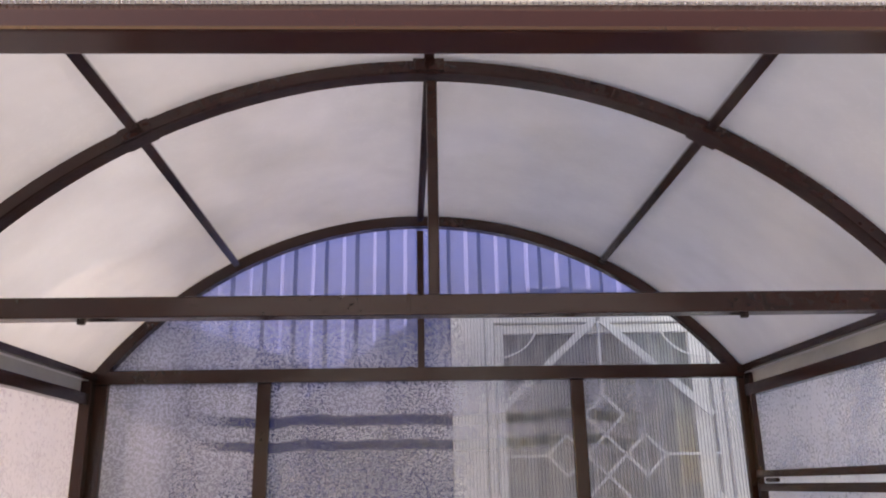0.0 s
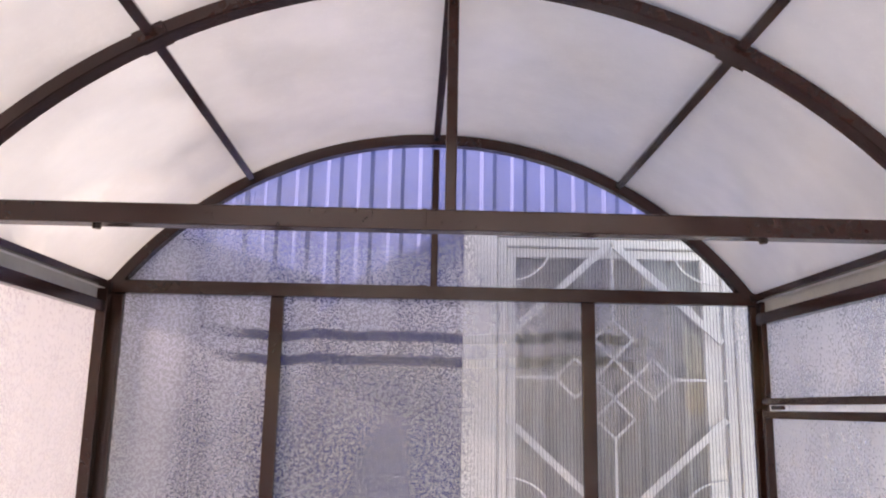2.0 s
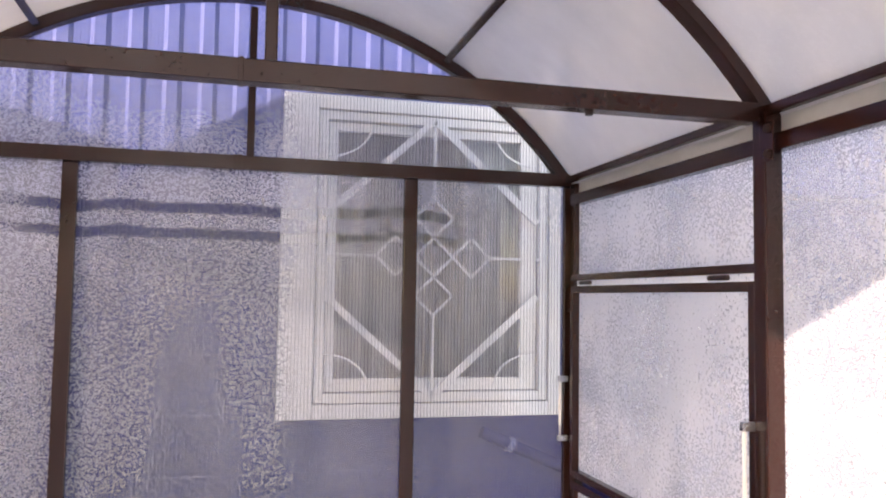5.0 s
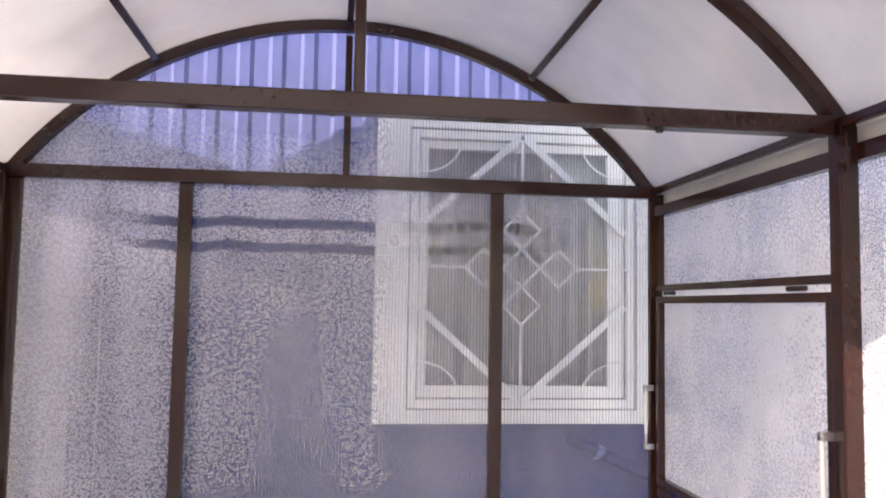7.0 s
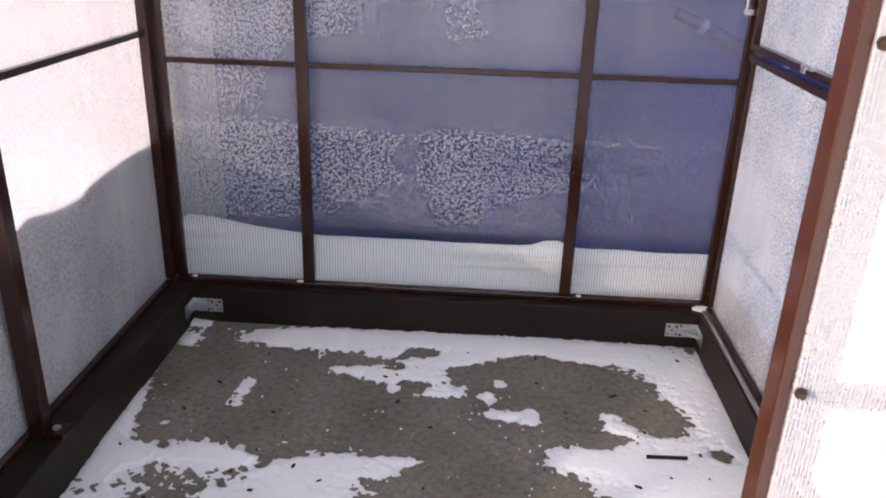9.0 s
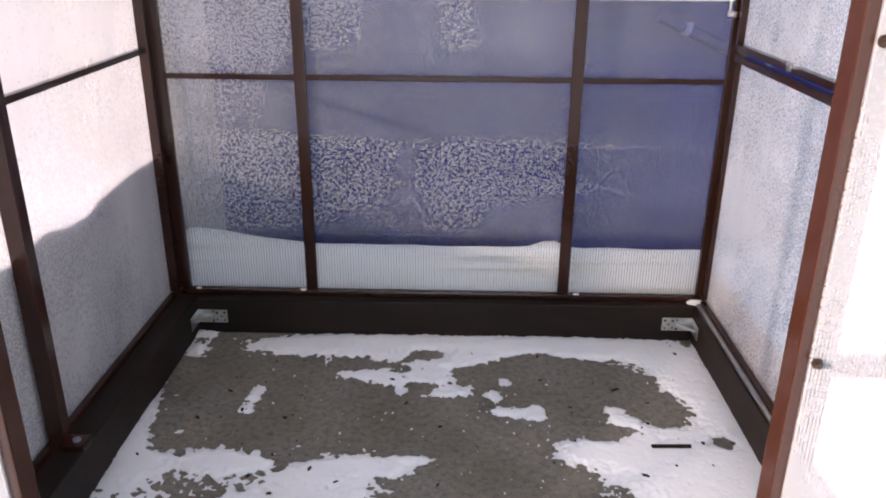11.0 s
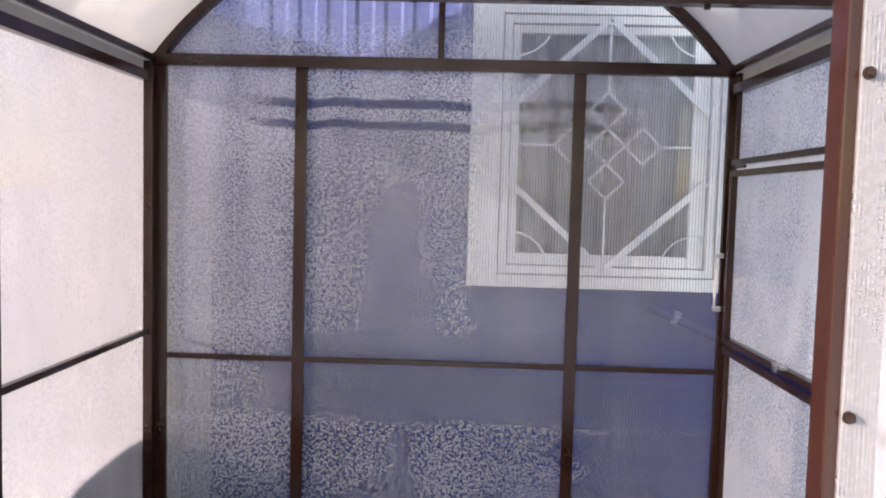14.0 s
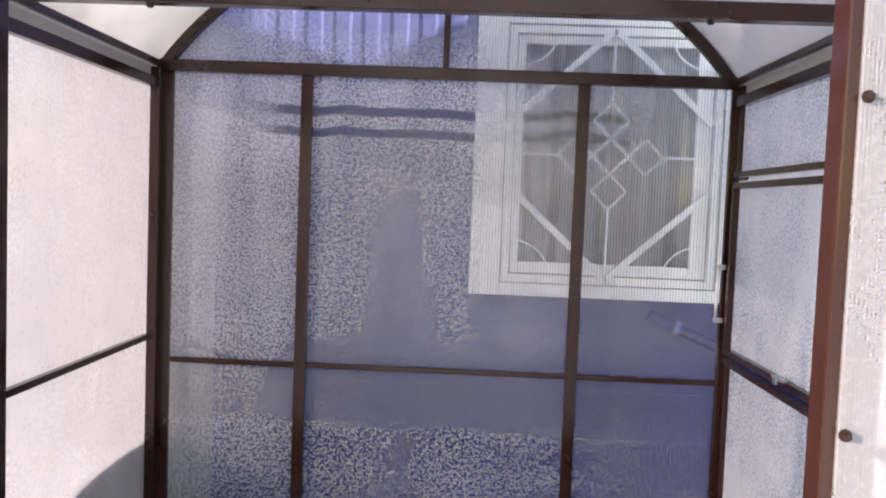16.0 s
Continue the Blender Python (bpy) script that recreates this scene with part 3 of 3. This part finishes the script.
def corner_bracket(sx, inner_x):
    """Galvanised angle bracket: two punched plates with a pressed gusset."""
    br = thing("angle_bracket", "galvanised punched steel angle bracket joining the base beams", "bracket", (inner_x, -0.055, 0.072), group="base brackets")
    w = 0.115
    face = part("end_plate", box((0, -0.0025, -0.027), (-sx * w, 0, 0.027), 0.0008), ZINC, br)
    side = part("side_plate", box((0, -0.0026, -0.027), (-sx * 0.0025, -w * 0.75, 0.027), 0.0008), ZINC, br)
    bm = bmesh.new()
    for z in (-0.011, 0.011):
        pts = [(-sx * 0.003, -0.003, z), (-sx * 0.06, -0.003, z * 0.5), (-sx * 0.003, -0.06, z * 0.5)]
        bm.faces.new([bm.verts.new(p) for p in pts])
    bm.verts.ensure_lookup_table()
    v = bm.verts
    bm.faces.new((v[1], v[2], v[5], v[4]))
    part("gusset", bm, ZINC, br)
    for i, (u, z) in enumerate(((0.075, 0.015), (0.075, -0.015), (0.092, 0.0), (0.104, 0.016), (0.104, -0.016), (0.06, 0.019), (0.06, -0.019))):
        part("hole", rod((-sx * u, -0.0035, z), (-sx * u, -0.002, z), 0.0036 if i % 3 else 0.005, 10), HOLE, face)
    return br


corner_bracket(-1, -0.9285)
corner_bracket(1, 0.9835)

# ---- vent window in the right wall ----
vent = thing("vent_window", "brown framed polycarbonate vent window, shut, with gas struts", "window", (1.003, -0.5, 1.105))
VY0, VY1, VZ0, VZ1 = -0.972 + 0.5, -0.045 + 0.5, 0.0, 0.592
part("stile", box((-0.003, VY1 - 0.022, VZ0), (0.02, VY1, VZ1)), BROWN, vent)
part("stile", box((-0.003, VY0, VZ0), (0.02, VY0 + 0.022, VZ1)), BROWN, vent)
part("bottom_frame", box((-0.003, VY0 + 0.022, VZ0), (0.02, VY1 - 0.022, VZ0 + 0.022)), BROWN, vent)
part("top_frame", box((-0.003, VY0 + 0.022, VZ1 - 0.022), (0.02, VY1 - 0.022, VZ1)), BROWN, vent)
bm = box((0.0215, VY0, VZ0), (0.0255, VY1, VZ1 + 0.024), 0)
pane = part("pane", bm, SHEET_SIDE, vent, "milky frosted polycarbonate pane")
lines, s = [], VY0 + FINE_PITCH / 2
while s < VY1:
    lines.append(((0.0235, s, VZ0), (0.0235, s, VZ1), (1, 0, 0)))
    s += FINE_PITCH
tagged(part("ribs", ribs_mesh(lines, Vector((0, 1, 0)), 0.004), RIB, pane), "fine upright webs", kind="stuff")
for y in (VY1 - 0.12, VY0 + 0.12):
    part("hinge", rod((-0.006, y - 0.035, VZ1 + 0.009), (-0.006, y + 0.035, VZ1 + 0.009), 0.006, 10), BROWN, vent)
la = part("latch", box((-0.022, -0.11, 0.022), (-0.004, -0.04, 0.032), 0.003), STEEL, vent, "bright steel latch")
part("latch_tongue", box((-0.03, -0.09, 0.012), (-0.022, -0.065, 0.03), 0.003), STEEL, la)
for y in (VY1 + 0.012, VY0 - 0.002):
    gs = part("gas_strut", rod((-0.03, y, 0.155), (-0.03, y, 0.29), 0.005, 14), ROD_WHITE, vent, "white gas strut")
    part("piston_rod", rod((-0.03, y, 0.12), (-0.03, y, 0.155), 0.004, 10), STEEL, gs)
    part("ball_joint", box((-0.037, y - 0.008, 0.105), (-0.005, y + 0.008, 0.122), 0.003), STEEL, gs)
    part("ball_joint", box((-0.037, y - 0.008, 0.29), (-0.005, y + 0.008, 0.308), 0.003), STEEL, gs)


# ---- ground and floor ----
def smooth_step(a, b, v):
    u = min(max((v - a) / (b - a), 0.0), 1.0)
    return u * u * (3 - 2 * u)


def snow_height(x, y):
    if -1.043 < x < 1.058 and FRONT - 0.03 < y < 0.03:
        return -0.06
    if 0.03 <= y < 0.45 and -1.0 < x < 1.4:
        return 0.347 + 0.06 * smooth_step(-0.4, -1.0, x) + 0.03 * math.exp(-((x - 0.43) / 0.05) ** 2) + 0.008 * noise.noise((x * 5, y * 5, 2.2)) - 0.8 * (y - 0.03)
    yard = smooth_step(-1.7, -2.6, y) * smooth_step(3.2, 1.4, abs(x))
    base = 0.31 + 0.05 * noise.noise((x * 0.7, y * 0.7, 1.3)) + 0.018 * noise.noise((x * 3, y * 3, 4.1))
    base += 0.06 * smooth_step(0.6, -1.2, x) * smooth_step(-0.4, 0.1, y)
    if x < -1.0:
        # a drift packed against the side wall
        drift = 0.69 + 0.035 * noise.noise((y * 2.6, 5.0, 1.0)) + 0.015 * noise.noise((y * 9, 2.4, 8.0))
        drift -= 0.25 * smooth_step(-1.1, -1.9, y) + 0.30 * smooth_step(-0.01, 0.09, y) + 0.8 * min(max(y - 0.09, 0.0), 0.45)
        base = drift - 0.2 * smooth_step(-1.2, -2.4, x) + 0.02 * noise.noise((x * 4, y * 4, 3.3)) * smooth_step(-1.05, -1.3, x)
    base += 0.3 * smooth_step(6, 14, math.hypot(x, y))
    return base * (1 - yard) + yard * (-0.03 + 0.012 * noise.noise((x * 4, y * 4, 9.0)))


def axis_steps():
    v = []
    s = 0.0
    while s < 3.2:
        v.append(s); s += 0.05
    while s < 900:
        v.append(s); s += max(0.08, (s - 3.0) * 0.3)
    return v


xs = sorted({round(k, 4) for s in axis_steps() for k in (s, -s)} | {-1.044, -1.042, 1.057, 1.059})
ys = sorted({round(k - 0.8, 4) for s in axis_steps() for k in (s, -s)} | {FRONT - 0.031, FRONT - 0.029, 0.029, 0.031})
verts = [(x, y, snow_height(x, y)) for y in ys for x in xs]
nx = len(xs)
faces = [(j * nx + i, j * nx + i + 1, (j + 1) * nx + i + 1, (j + 1) * nx + i) for j in range(len(ys) - 1) for i in range(nx - 1)]
me = bpy.data.meshes.new("ground")
me.from_pydata(verts, [], faces)
me.materials.append(SNOW)
ground = new("ground", me)
tagged(ground, "deep settled white snow lying round the greenhouse", "snow", kind="structure")

floor = link_mesh("floor", box((-0.95, FRONT + 0.0, -0.05), (1.0, -0.04, 0.0), 0), SCREED)
tagged(floor, "damp grey-brown sandy concrete floor", "floor", kind="structure")

# snow lying on the floor: patches of snow and, within them, bare spots (x, y, radius x, radius y)
FAR_SNOW = [(-0.92, -0.072, 0.085, 0.036), (-0.573, -0.143, 0.146, 0.068), (-0.404, -0.134, 0.126, 0.076), (-0.19, -0.146, 0.167, 0.106), (0.105, -0.137, 0.231, 0.106),
            (0.421, -0.117, 0.212, 0.086), (0.691, -0.139, 0.232, 0.092), (-0.896, -0.199, 0.041, 0.058)]
RIGHT_SNOW = [(0.888, -0.277, 0.122, 0.154), (0.935, -0.482, 0.094, 0.184), (0.967, -0.743, 0.085, 0.165), (0.818, -0.743, 0.136, 0.095), (0.626, -0.787, 0.184, 0.069),
              (0.479, -0.773, 0.067, 0.048), (0.603, -0.545, 0.046, 0.048), (0.634, -0.633, 0.062, 0.039), (0.677, -0.687, 0.105, 0.034), (0.78, -0.93, 0.25, 0.14)]
MIDDLE_SNOW = [(-0.263, -0.347, 0.074, 0.037), (-0.159, -0.381, 0.068, 0.039), (-0.104, -0.44, 0.027, 0.034), (-0.602, -0.503, 0.026, 0.057), (-0.612, -0.595, 0.026, 0.019), (-0.004, -0.366, 0.097, 0.088),
               (0.06, -0.459, 0.072, 0.03), (0.089, -0.249, 0.101, 0.039), (0.25, -0.377, 0.038, 0.058), (0.211, -0.478, 0.034, 0.034), (0.265, -0.577, 0.076, 0.034), (0.347, -0.569, 0.029, 0.063)]
NEAR_SNOW = [(-0.932, -0.627, 0.038, 0.122), (-0.928, -0.777, 0.049, 0.082), (-0.858, -0.893, 0.071, 0.086), (-0.638, -0.865, 0.128, 0.066), (-0.511, -0.875, 0.04, 0.033), (-0.256, -0.883, 0.096, 0.067),
             (-0.346, -0.915, 0.063, 0.038), (-0.127, -0.879, 0.08, 0.04), (-0.05, -0.839, 0.066, 0.018), (-0.35, -1.02, 0.22, 0.09), (-0.85, -1.3, 0.15, 0.3), (0.0, -1.4, 0.5, 0.15)]
BARE = [(-0.704, -0.058, 0.09, 0.027), (-0.283, -0.287, 0.05, 0.039), (-0.027, -0.205, 0.082, 0.04), (-0.042, -0.427, 0.065, 0.032), (0.177, -0.329, 0.095, 0.052), (0.268, -0.456, 0.026, 0.024),
        (0.373, -0.232, 0.078, 0.051), (0.466, -0.337, 0.148, 0.081), (0.666, -0.491, 0.112, 0.047), (0.756, -0.546, 0.077, 0.035), (0.593, -0.672, 0.074, 0.034), (0.915, -0.721, 0.038, 0.036), (0.418, -0.465, 0.113, 0.075)]


def snow_cover(x, y):
    v = -0.42
    for cx, cy, rx, ry in FAR_SNOW + RIGHT_SNOW + MIDDLE_SNOW + NEAR_SNOW:
        v += 1.2 * math.exp(-((x - cx) / rx) ** 2 - ((y - cy) / ry) ** 2)
    v = min(v, 0.75)
    for cx, cy, rx, ry in BARE:
        v -= 1.35 * math.exp(-((x - cx) / rx) ** 2 - ((y - cy) / ry) ** 2)
    return v + 0.22 * noise.noise((x * 13, y * 13, 2.0)) + 0.40 * noise.noise((x * 34, y * 34, 5.0)) + 0.32 * noise.noise((x * 75, y * 75, 7.0))


STEP = 0.005
gx, gy = int(1.93 / STEP), int(1.5 / STEP)
grid, vid, verts, faces = {}, {}, [], []
for j in range(gy + 1):
    for i in range(gx + 1):
        x, y = -0.945 + i * STEP, -1.55 + j * STEP
        grid[i, j] = (x, y, snow_cover(x, y))
for j in range(gy):
    for i in range(gx):
        quad = ((i, j), (i + 1, j), (i + 1, j + 1), (i, j + 1))
        if sum(grid[q][2] > 0 for q in quad) >= 3:
            f = []
            for q in quad:
                if q not in vid:
                    x, y, v = grid[q]
                    vid[q] = len(verts)
                    verts.append((x, y, 0.001 + 0.009 * smooth_step(0.0, 0.7, v) + 0.0007 * noise.noise((x * 40, y * 40, 3))))
                f.append(vid[q])
            faces.append(f)
me = bpy.data.meshes.new("floor_snow")
me.from_pydata(verts, [], faces)
me.materials.append(SNOW)
for p in me.polygons:
    p.use_smooth = True
tagged(new("floor_snow", me), "thin melting white snow patches on the bare floor", "snow", kind="stuff")

# crumbs of snow and ice strewn over the bare floor
rng = random.Random(4)
bm = bmesh.new()
for k in range(150):
    x, y = rng.gauss(0.1, 0.42), rng.gauss(-0.72, 0.26)
    if abs(x) > 0.9 or y > -0.1 or y < -1.5 or snow_cover(x, y) > 0:
        continue
    w = rng.choice((0.0012, 0.0018, 0.0025, 0.0025, 0.005))
    m = pose(x, y, 0.001 + w * 0.2, rng.uniform(-20, 20), rng.uniform(-20, 20), rng.uniform(0, 360)) @ Matrix.Diagonal((w, w * rng.uniform(0.4, 1.0), w * 0.4, 1))
    bmesh.ops.create_icosphere(bm, subdivisions=1, radius=1.0, matrix=m)
tagged(link_mesh("snow_crumbs", bm, SNOW), "small white crumbs of ice on the bare floor", "snow", kind="stuff")
bm = bmesh.new()
for k in range(90):
    x, y = rng.uniform(-0.9, 0.95), rng.uniform(-1.2, -0.1)
    w = rng.choice((0.002, 0.003, 0.004, 0.006))
    z = 0.011 if snow_cover(x, y) > 0.3 else 0.001
    m = pose(x, y, z, 0, 0, rng.uniform(0, 360)) @ Matrix.Diagonal((w * rng.uniform(1, 2.6), w, w * 0.5, 1))
    bmesh.ops.create_icosphere(bm, subdivisions=1, radius=1.0, matrix=m)
tagged(link_mesh("floor_debris", bm, TIMBER), "dark bark crumbs and soil on floor and snow", "debris", kind="stuff")
twig = link_mesh("twig", rod((0.68, -0.762, 0.014), (0.80, -0.758, 0.014), 0.006, 8), TIMBER)
tagged(twig, "short dark stick lying in the floor snow", "stick")
# a lump of snow on the base beam in the far corner, and bits on the bottom rail
for x, y, z, w in ((0.995, -0.03, 0.148, 0.022), (-0.52, -0.005, 0.167, 0.009), (0.54, -0.005, 0.167, 0.008), (-0.93, -0.004, 0.167, 0.007)):
    bm = bmesh.new()
    bmesh.ops.create_icosphere(bm, subdivisions=3, radius=1.0)
    for v in bm.verts:
        v.co *= 1 + 0.25 * noise.noise(v.co * 1.7)
        v.co = Vector((v.co.x * w * 1.5, v.co.y * w * 0.9, max(v.co.z, -0.3) * w * 0.55 + 0.16 * w))
    lump = link_mesh("snow_lump", bm, SNOW, smooth=True)
    lump.location = (x, y, z)
    tagged(lump, "small lump of white snow lying on the frame", "snow", group="snow lumps")

# ---- a shed behind, beside the house ----
SAND = solid("sand_plaster", (0.30, 0.28, 0.255), (0.40, 0.375, 0.345), rough=0.9, grain=14, blotch=1.5)
far_house = thing("neighbour_shed", "narrow grey-beige shed with a snow-covered roof beside the house", "shed", (-1.285, 0.5, 0.4))
part("wall", box((-0.345, 0, -0.5), (0.355, 2.2, 1.9), 0.01), SAND, far_house)
# added blocker: keeps direct sun off the near strip of the house wall
part("sun_block_panel", box((0.23, -0.44, -0.5), (0.355, -0.003, 1.9), 0.006), SAND, far_house, "grey-beige panel added in the gap to the house to block the sun")
bm = bmesh.new()
v = [bm.verts.new(p) for p in ((-0.35, -0.08, 1.9), (0.36, -0.08, 1.9), (0.36, 2.3, 1.9), (-0.35, 2.3, 1.9), (-0.35, 1.1, 2.5), (0.36, 1.1, 2.5))]
for f in ((0, 1, 5, 4), (2, 3, 4, 5), (0, 4, 3), (1, 2, 5), (0, 3, 2, 1)):
    bm.faces.new([v[i] for i in f])
part("roof", bm, SNOW, far_house, "snow-covered pitched roof")

# ---- the blue house behind ----
WALL_Y = 0.40
HX0, HX1 = -0.905, 4.2
house = thing("house", "house wall clad in blue profiled metal sheet", "house", (HX0, WALL_Y, 0.0))


def cladding(bm, x0, x1, z0, z1):
    """Profiled sheet: flat pans and narrow raised ribs every 115 mm."""
    p, depth = 0.115, 0.010
    xs_ = []
    k = math.floor(x0 / p) - 1
    while k * p < x1 + p:
        b = k * p
        xs_ += [(b, 0), (b + 0.052, 0), (b + 0.066, 1), (b + 0.101, 1)]
        k += 1
    pts = [(x, h) for x, h in xs_ if x0 < x < x1]
    pts = [(x0, pts[0][1])] + pts + [(x1, pts[-1][1])]
    prev = None
    for x, h in pts:
        v = (bm.verts.new((x - HX0, -h * depth, z0)), bm.verts.new((x - HX0, -h * depth, z1)))
        if prev:
            bm.faces.new((prev[0], v[0], v[1], prev[1]))
        prev = v


WX0, WX1, WZ0, WZ1 = 0.112, 1.14, 1.231, 2.36
SPLIT_Z = 2.10
bm = bmesh.new()
cladding(bm, HX0, WX0 + 0.02, SPLIT_Z, 3.3)
cladding(bm, WX1 - 0.02, HX1, SPLIT_Z, 3.3)
cladding(bm, WX0 + 0.02, WX1 - 0.02, WZ1 - 0.02, 3.3)
part("cladding", bm, BLUE, house, "blue profiled metal sheet on the upper wall")
part("drip_rail", box((0, -0.014, SPLIT_Z - 0.02), (WX0 - HX0 - 0.003, 0.003, SPLIT_Z), 0.002), BLUE_FLAT, house)
# smooth painted boards under it
z = 0.05
while z < SPLIT_Z - 0.03:
    top = min(z + 0.2, SPLIT_Z - 0.022)
    for x0, x1 in ((HX0 + 0.069, WX0 - 0.001 if top > WZ0 else HX1), (WX1 + 0.001, HX1)):
        if x0 > WX1 and top <= WZ0:
            continue
        if x0 < WX0 and top > WZ0 and z < WZ0:
            part("wall_board", box((WX0 - HX0, -0.005, z), (WX1 - HX0, 0.003, WZ0 - 0.001), 0.001), BLUE_WALL, house)
        part("wall_board", box((x0 - HX0, -0.005, z), (x1 - HX0, 0.003, top - 0.0004), 0.0003), BLUE_WALL, house)
    z += 0.2
bm = bmesh.new()
for lo, hi in (((0, 0.004, 0), (1.16, 0.25, 3.3)), ((1.96, 0.004, 0), (HX1 + 0.93, 0.25, 3.3)), ((1.16, 0.004, 0), (1.96, 0.25, 1.30)), ((1.16, 0.004, 2.29), (1.96, 0.25, 3.3))):
    add_box(bm, lo, hi)
for lo, hi in (((0, 0.25, 0), (0.25, 5, 3.3)), ((HX1 + 0.68, 0.25, 0), (HX1 + 0.93, 5, 3.3)), ((0, 5, 0), (HX1 + 0.93, 5.2, 3.3))):
    add_box(bm, lo, hi)
part("wall", bm, PLASTER, house, "plastered wall behind the cladding")
part("corner_trim", box((-0.02, -0.016, 0.05), (0.07, 0.003, 3.3), 0.002), BLUE_WALL, house)
part("roof", box((-0.25, -0.06, 3.3), (HX1 + 1.3, 5.5, 3.42), 0.01), ROOFING, house)
part("room_floor", box((0.25, 0.25, 0.9), (HX1 + 0.68, 5.0, 1.0), 0), PLASTER, house)

pipe = thing("drain_pipe", "dark blue drain pipe sloping along the house wall", "pipe", (0.84, 0.368, 1.175))
part("tube", rod((0, 0, 0), (0.75, 0, -0.325), 0.022, 16), BLUE_WALL, pipe)
for u in (0.1, 0.42, 0.7):
    part("clamp", rod((u, 0, -0.433 * u), (u + 0.02, 0, -0.433 * (u + 0.02)), 0.026, 16), BLUE_FLAT, pipe)

win = thing("window_1", "white wooden house window with wide white surround boards", "window", (0.626, WALL_Y, WZ0), kind="structure")


def wbox(name, x0, x1, z0, z1, y0, y1, mat=WHITE_PAINT, parent=None, bev=0.003):
    return part(name, box((x0 - 0.626, y0 - WALL_Y, z0 - WZ0), (x1 - 0.626, y1 - WALL_Y, z1 - WZ0), bev), mat, parent or win)


wbox("surround_board", WX0, 0.232, WZ0, WZ1, 0.362, 0.402)
wbox("surround_board", 1.094, WX1, WZ0, WZ1, 0.362, 0.402)
wbox("surround_board", 0.2325, 1.0935, WZ0, 1.281, 0.362, 0.402)
wbox("surround_board", 0.2325, 1.0935, 2.311, WZ1, 0.362, 0.402)
wbox("window_frame", 0.236, 0.268, 1.285, 2.307, 0.372, 0.44)
wbox("window_frame", 1.058, 1.09, 1.285, 2.307, 0.372, 0.44)
wbox("window_frame", 0.2685, 1.0575, 1.285, 1.318, 0.372, 0.44)
wbox("window_frame", 0.2685, 1.0575, 2.276, 2.307, 0.372, 0.44)
wbox("sash", 0.272, 0.304, 1.322, 2.272, 0.392, 0.43)
wbox("sash", 0.99, 1.054, 1.322, 2.272, 0.392, 0.43)
wbox("sash", 0.3045, 0.9895, 1.322, 1.366, 0.392, 0.43)
wbox("sash", 0.3045, 0.9895, 2.24, 2.272, 0.392, 0.43)
gp = wbox("pane", 0.3045, 0.9895, 1.3665, 2.2395, 0.41, 0.414, GLASS, bev=0)
gp.visible_shadow = False
# welded grille of white bars in front of the sashes
grille = thing("window_grille", "white welded steel window grille with diamond ornament", "window grille", (0.652, 0.368, 1.80))


def gbar(name, p, q, w=0.009, d=0.009):
    return part(name, flat_bar((p[0], 0, p[1]), (q[0], 0, q[1]), w, d), WHITE_BAR, grille)


for sx in (-1, 1):
    for sz in (-1, 1):
        gbar("diagonal_bar", (0, sz * 0.495), (sx * 0.395, sz * 0.135), 0.026, 0.012)
        bm, prev = bmesh.new(), None
        for k in range(9):
            a = k / 8 * math.pi / 2
            p = (sx * (0.39 - 0.16 * math.sin(a)), 0, sz * (0.345 + 0.12 * (1 - math.cos(a))))
            if prev:
                rod(prev, p, 0.004, 6, bm)
            prev = p
        part("corner_scroll", bm, WHITE_BAR, grille)
D = 0.07
for cx, cz in ((0, 0), (0, 2 * D), (0, -2 * D), (2 * D, 0), (-2 * D, 0)):
    for sx in (-1, 1):
        for sz in (-1, 1):
            gbar("diamond_bar", (cx + sx * D, cz), (cx, cz + sz * D))
gbar("side_bar", (3 * D, 0), (0.42, 0))
gbar("side_bar", (-3 * D, 0), (-0.42, 0))
gbar("stem_bar", (0, -3 * D), (0, -0.48))
gbar("stem_bar", (0, 3 * D), (0, 0.48))


def curtain(name, x0, x1, y, z0, z1, waves, depth, mat, label):
    bm, prev = bmesh.new(), None
    n = 90
    for i in range(n + 1):
        u = i / n
        x = x0 + (x1 - x0) * u
        yy = y + depth * math.sin(u * waves * 2 * math.pi + 1.7 * math.sin(u * 7))
        v = (bm.verts.new((x, yy, z0)), bm.verts.new((x, yy, z1)))
        if prev:
            bm.faces.new((prev[0], v[0], v[1], prev[1]))
        prev = v
    ob = link_mesh(name, bm, mat, smooth=True)
    so = ob.modifiers.new("cloth", "SOLIDIFY")
    so.thickness = 0.002
    return tagged(ob, label, "curtain")


curtain("net_curtain", 0.24, 1.06, 0.495, 1.30, 2.30, 9, 0.016, NET, "grey net curtain hanging behind the window")
curtain("curtain", 0.64, 0.80, 0.462, 1.30, 2.30, 3, 0.010, CURTAIN, "beige curtain gathered behind the window pane")
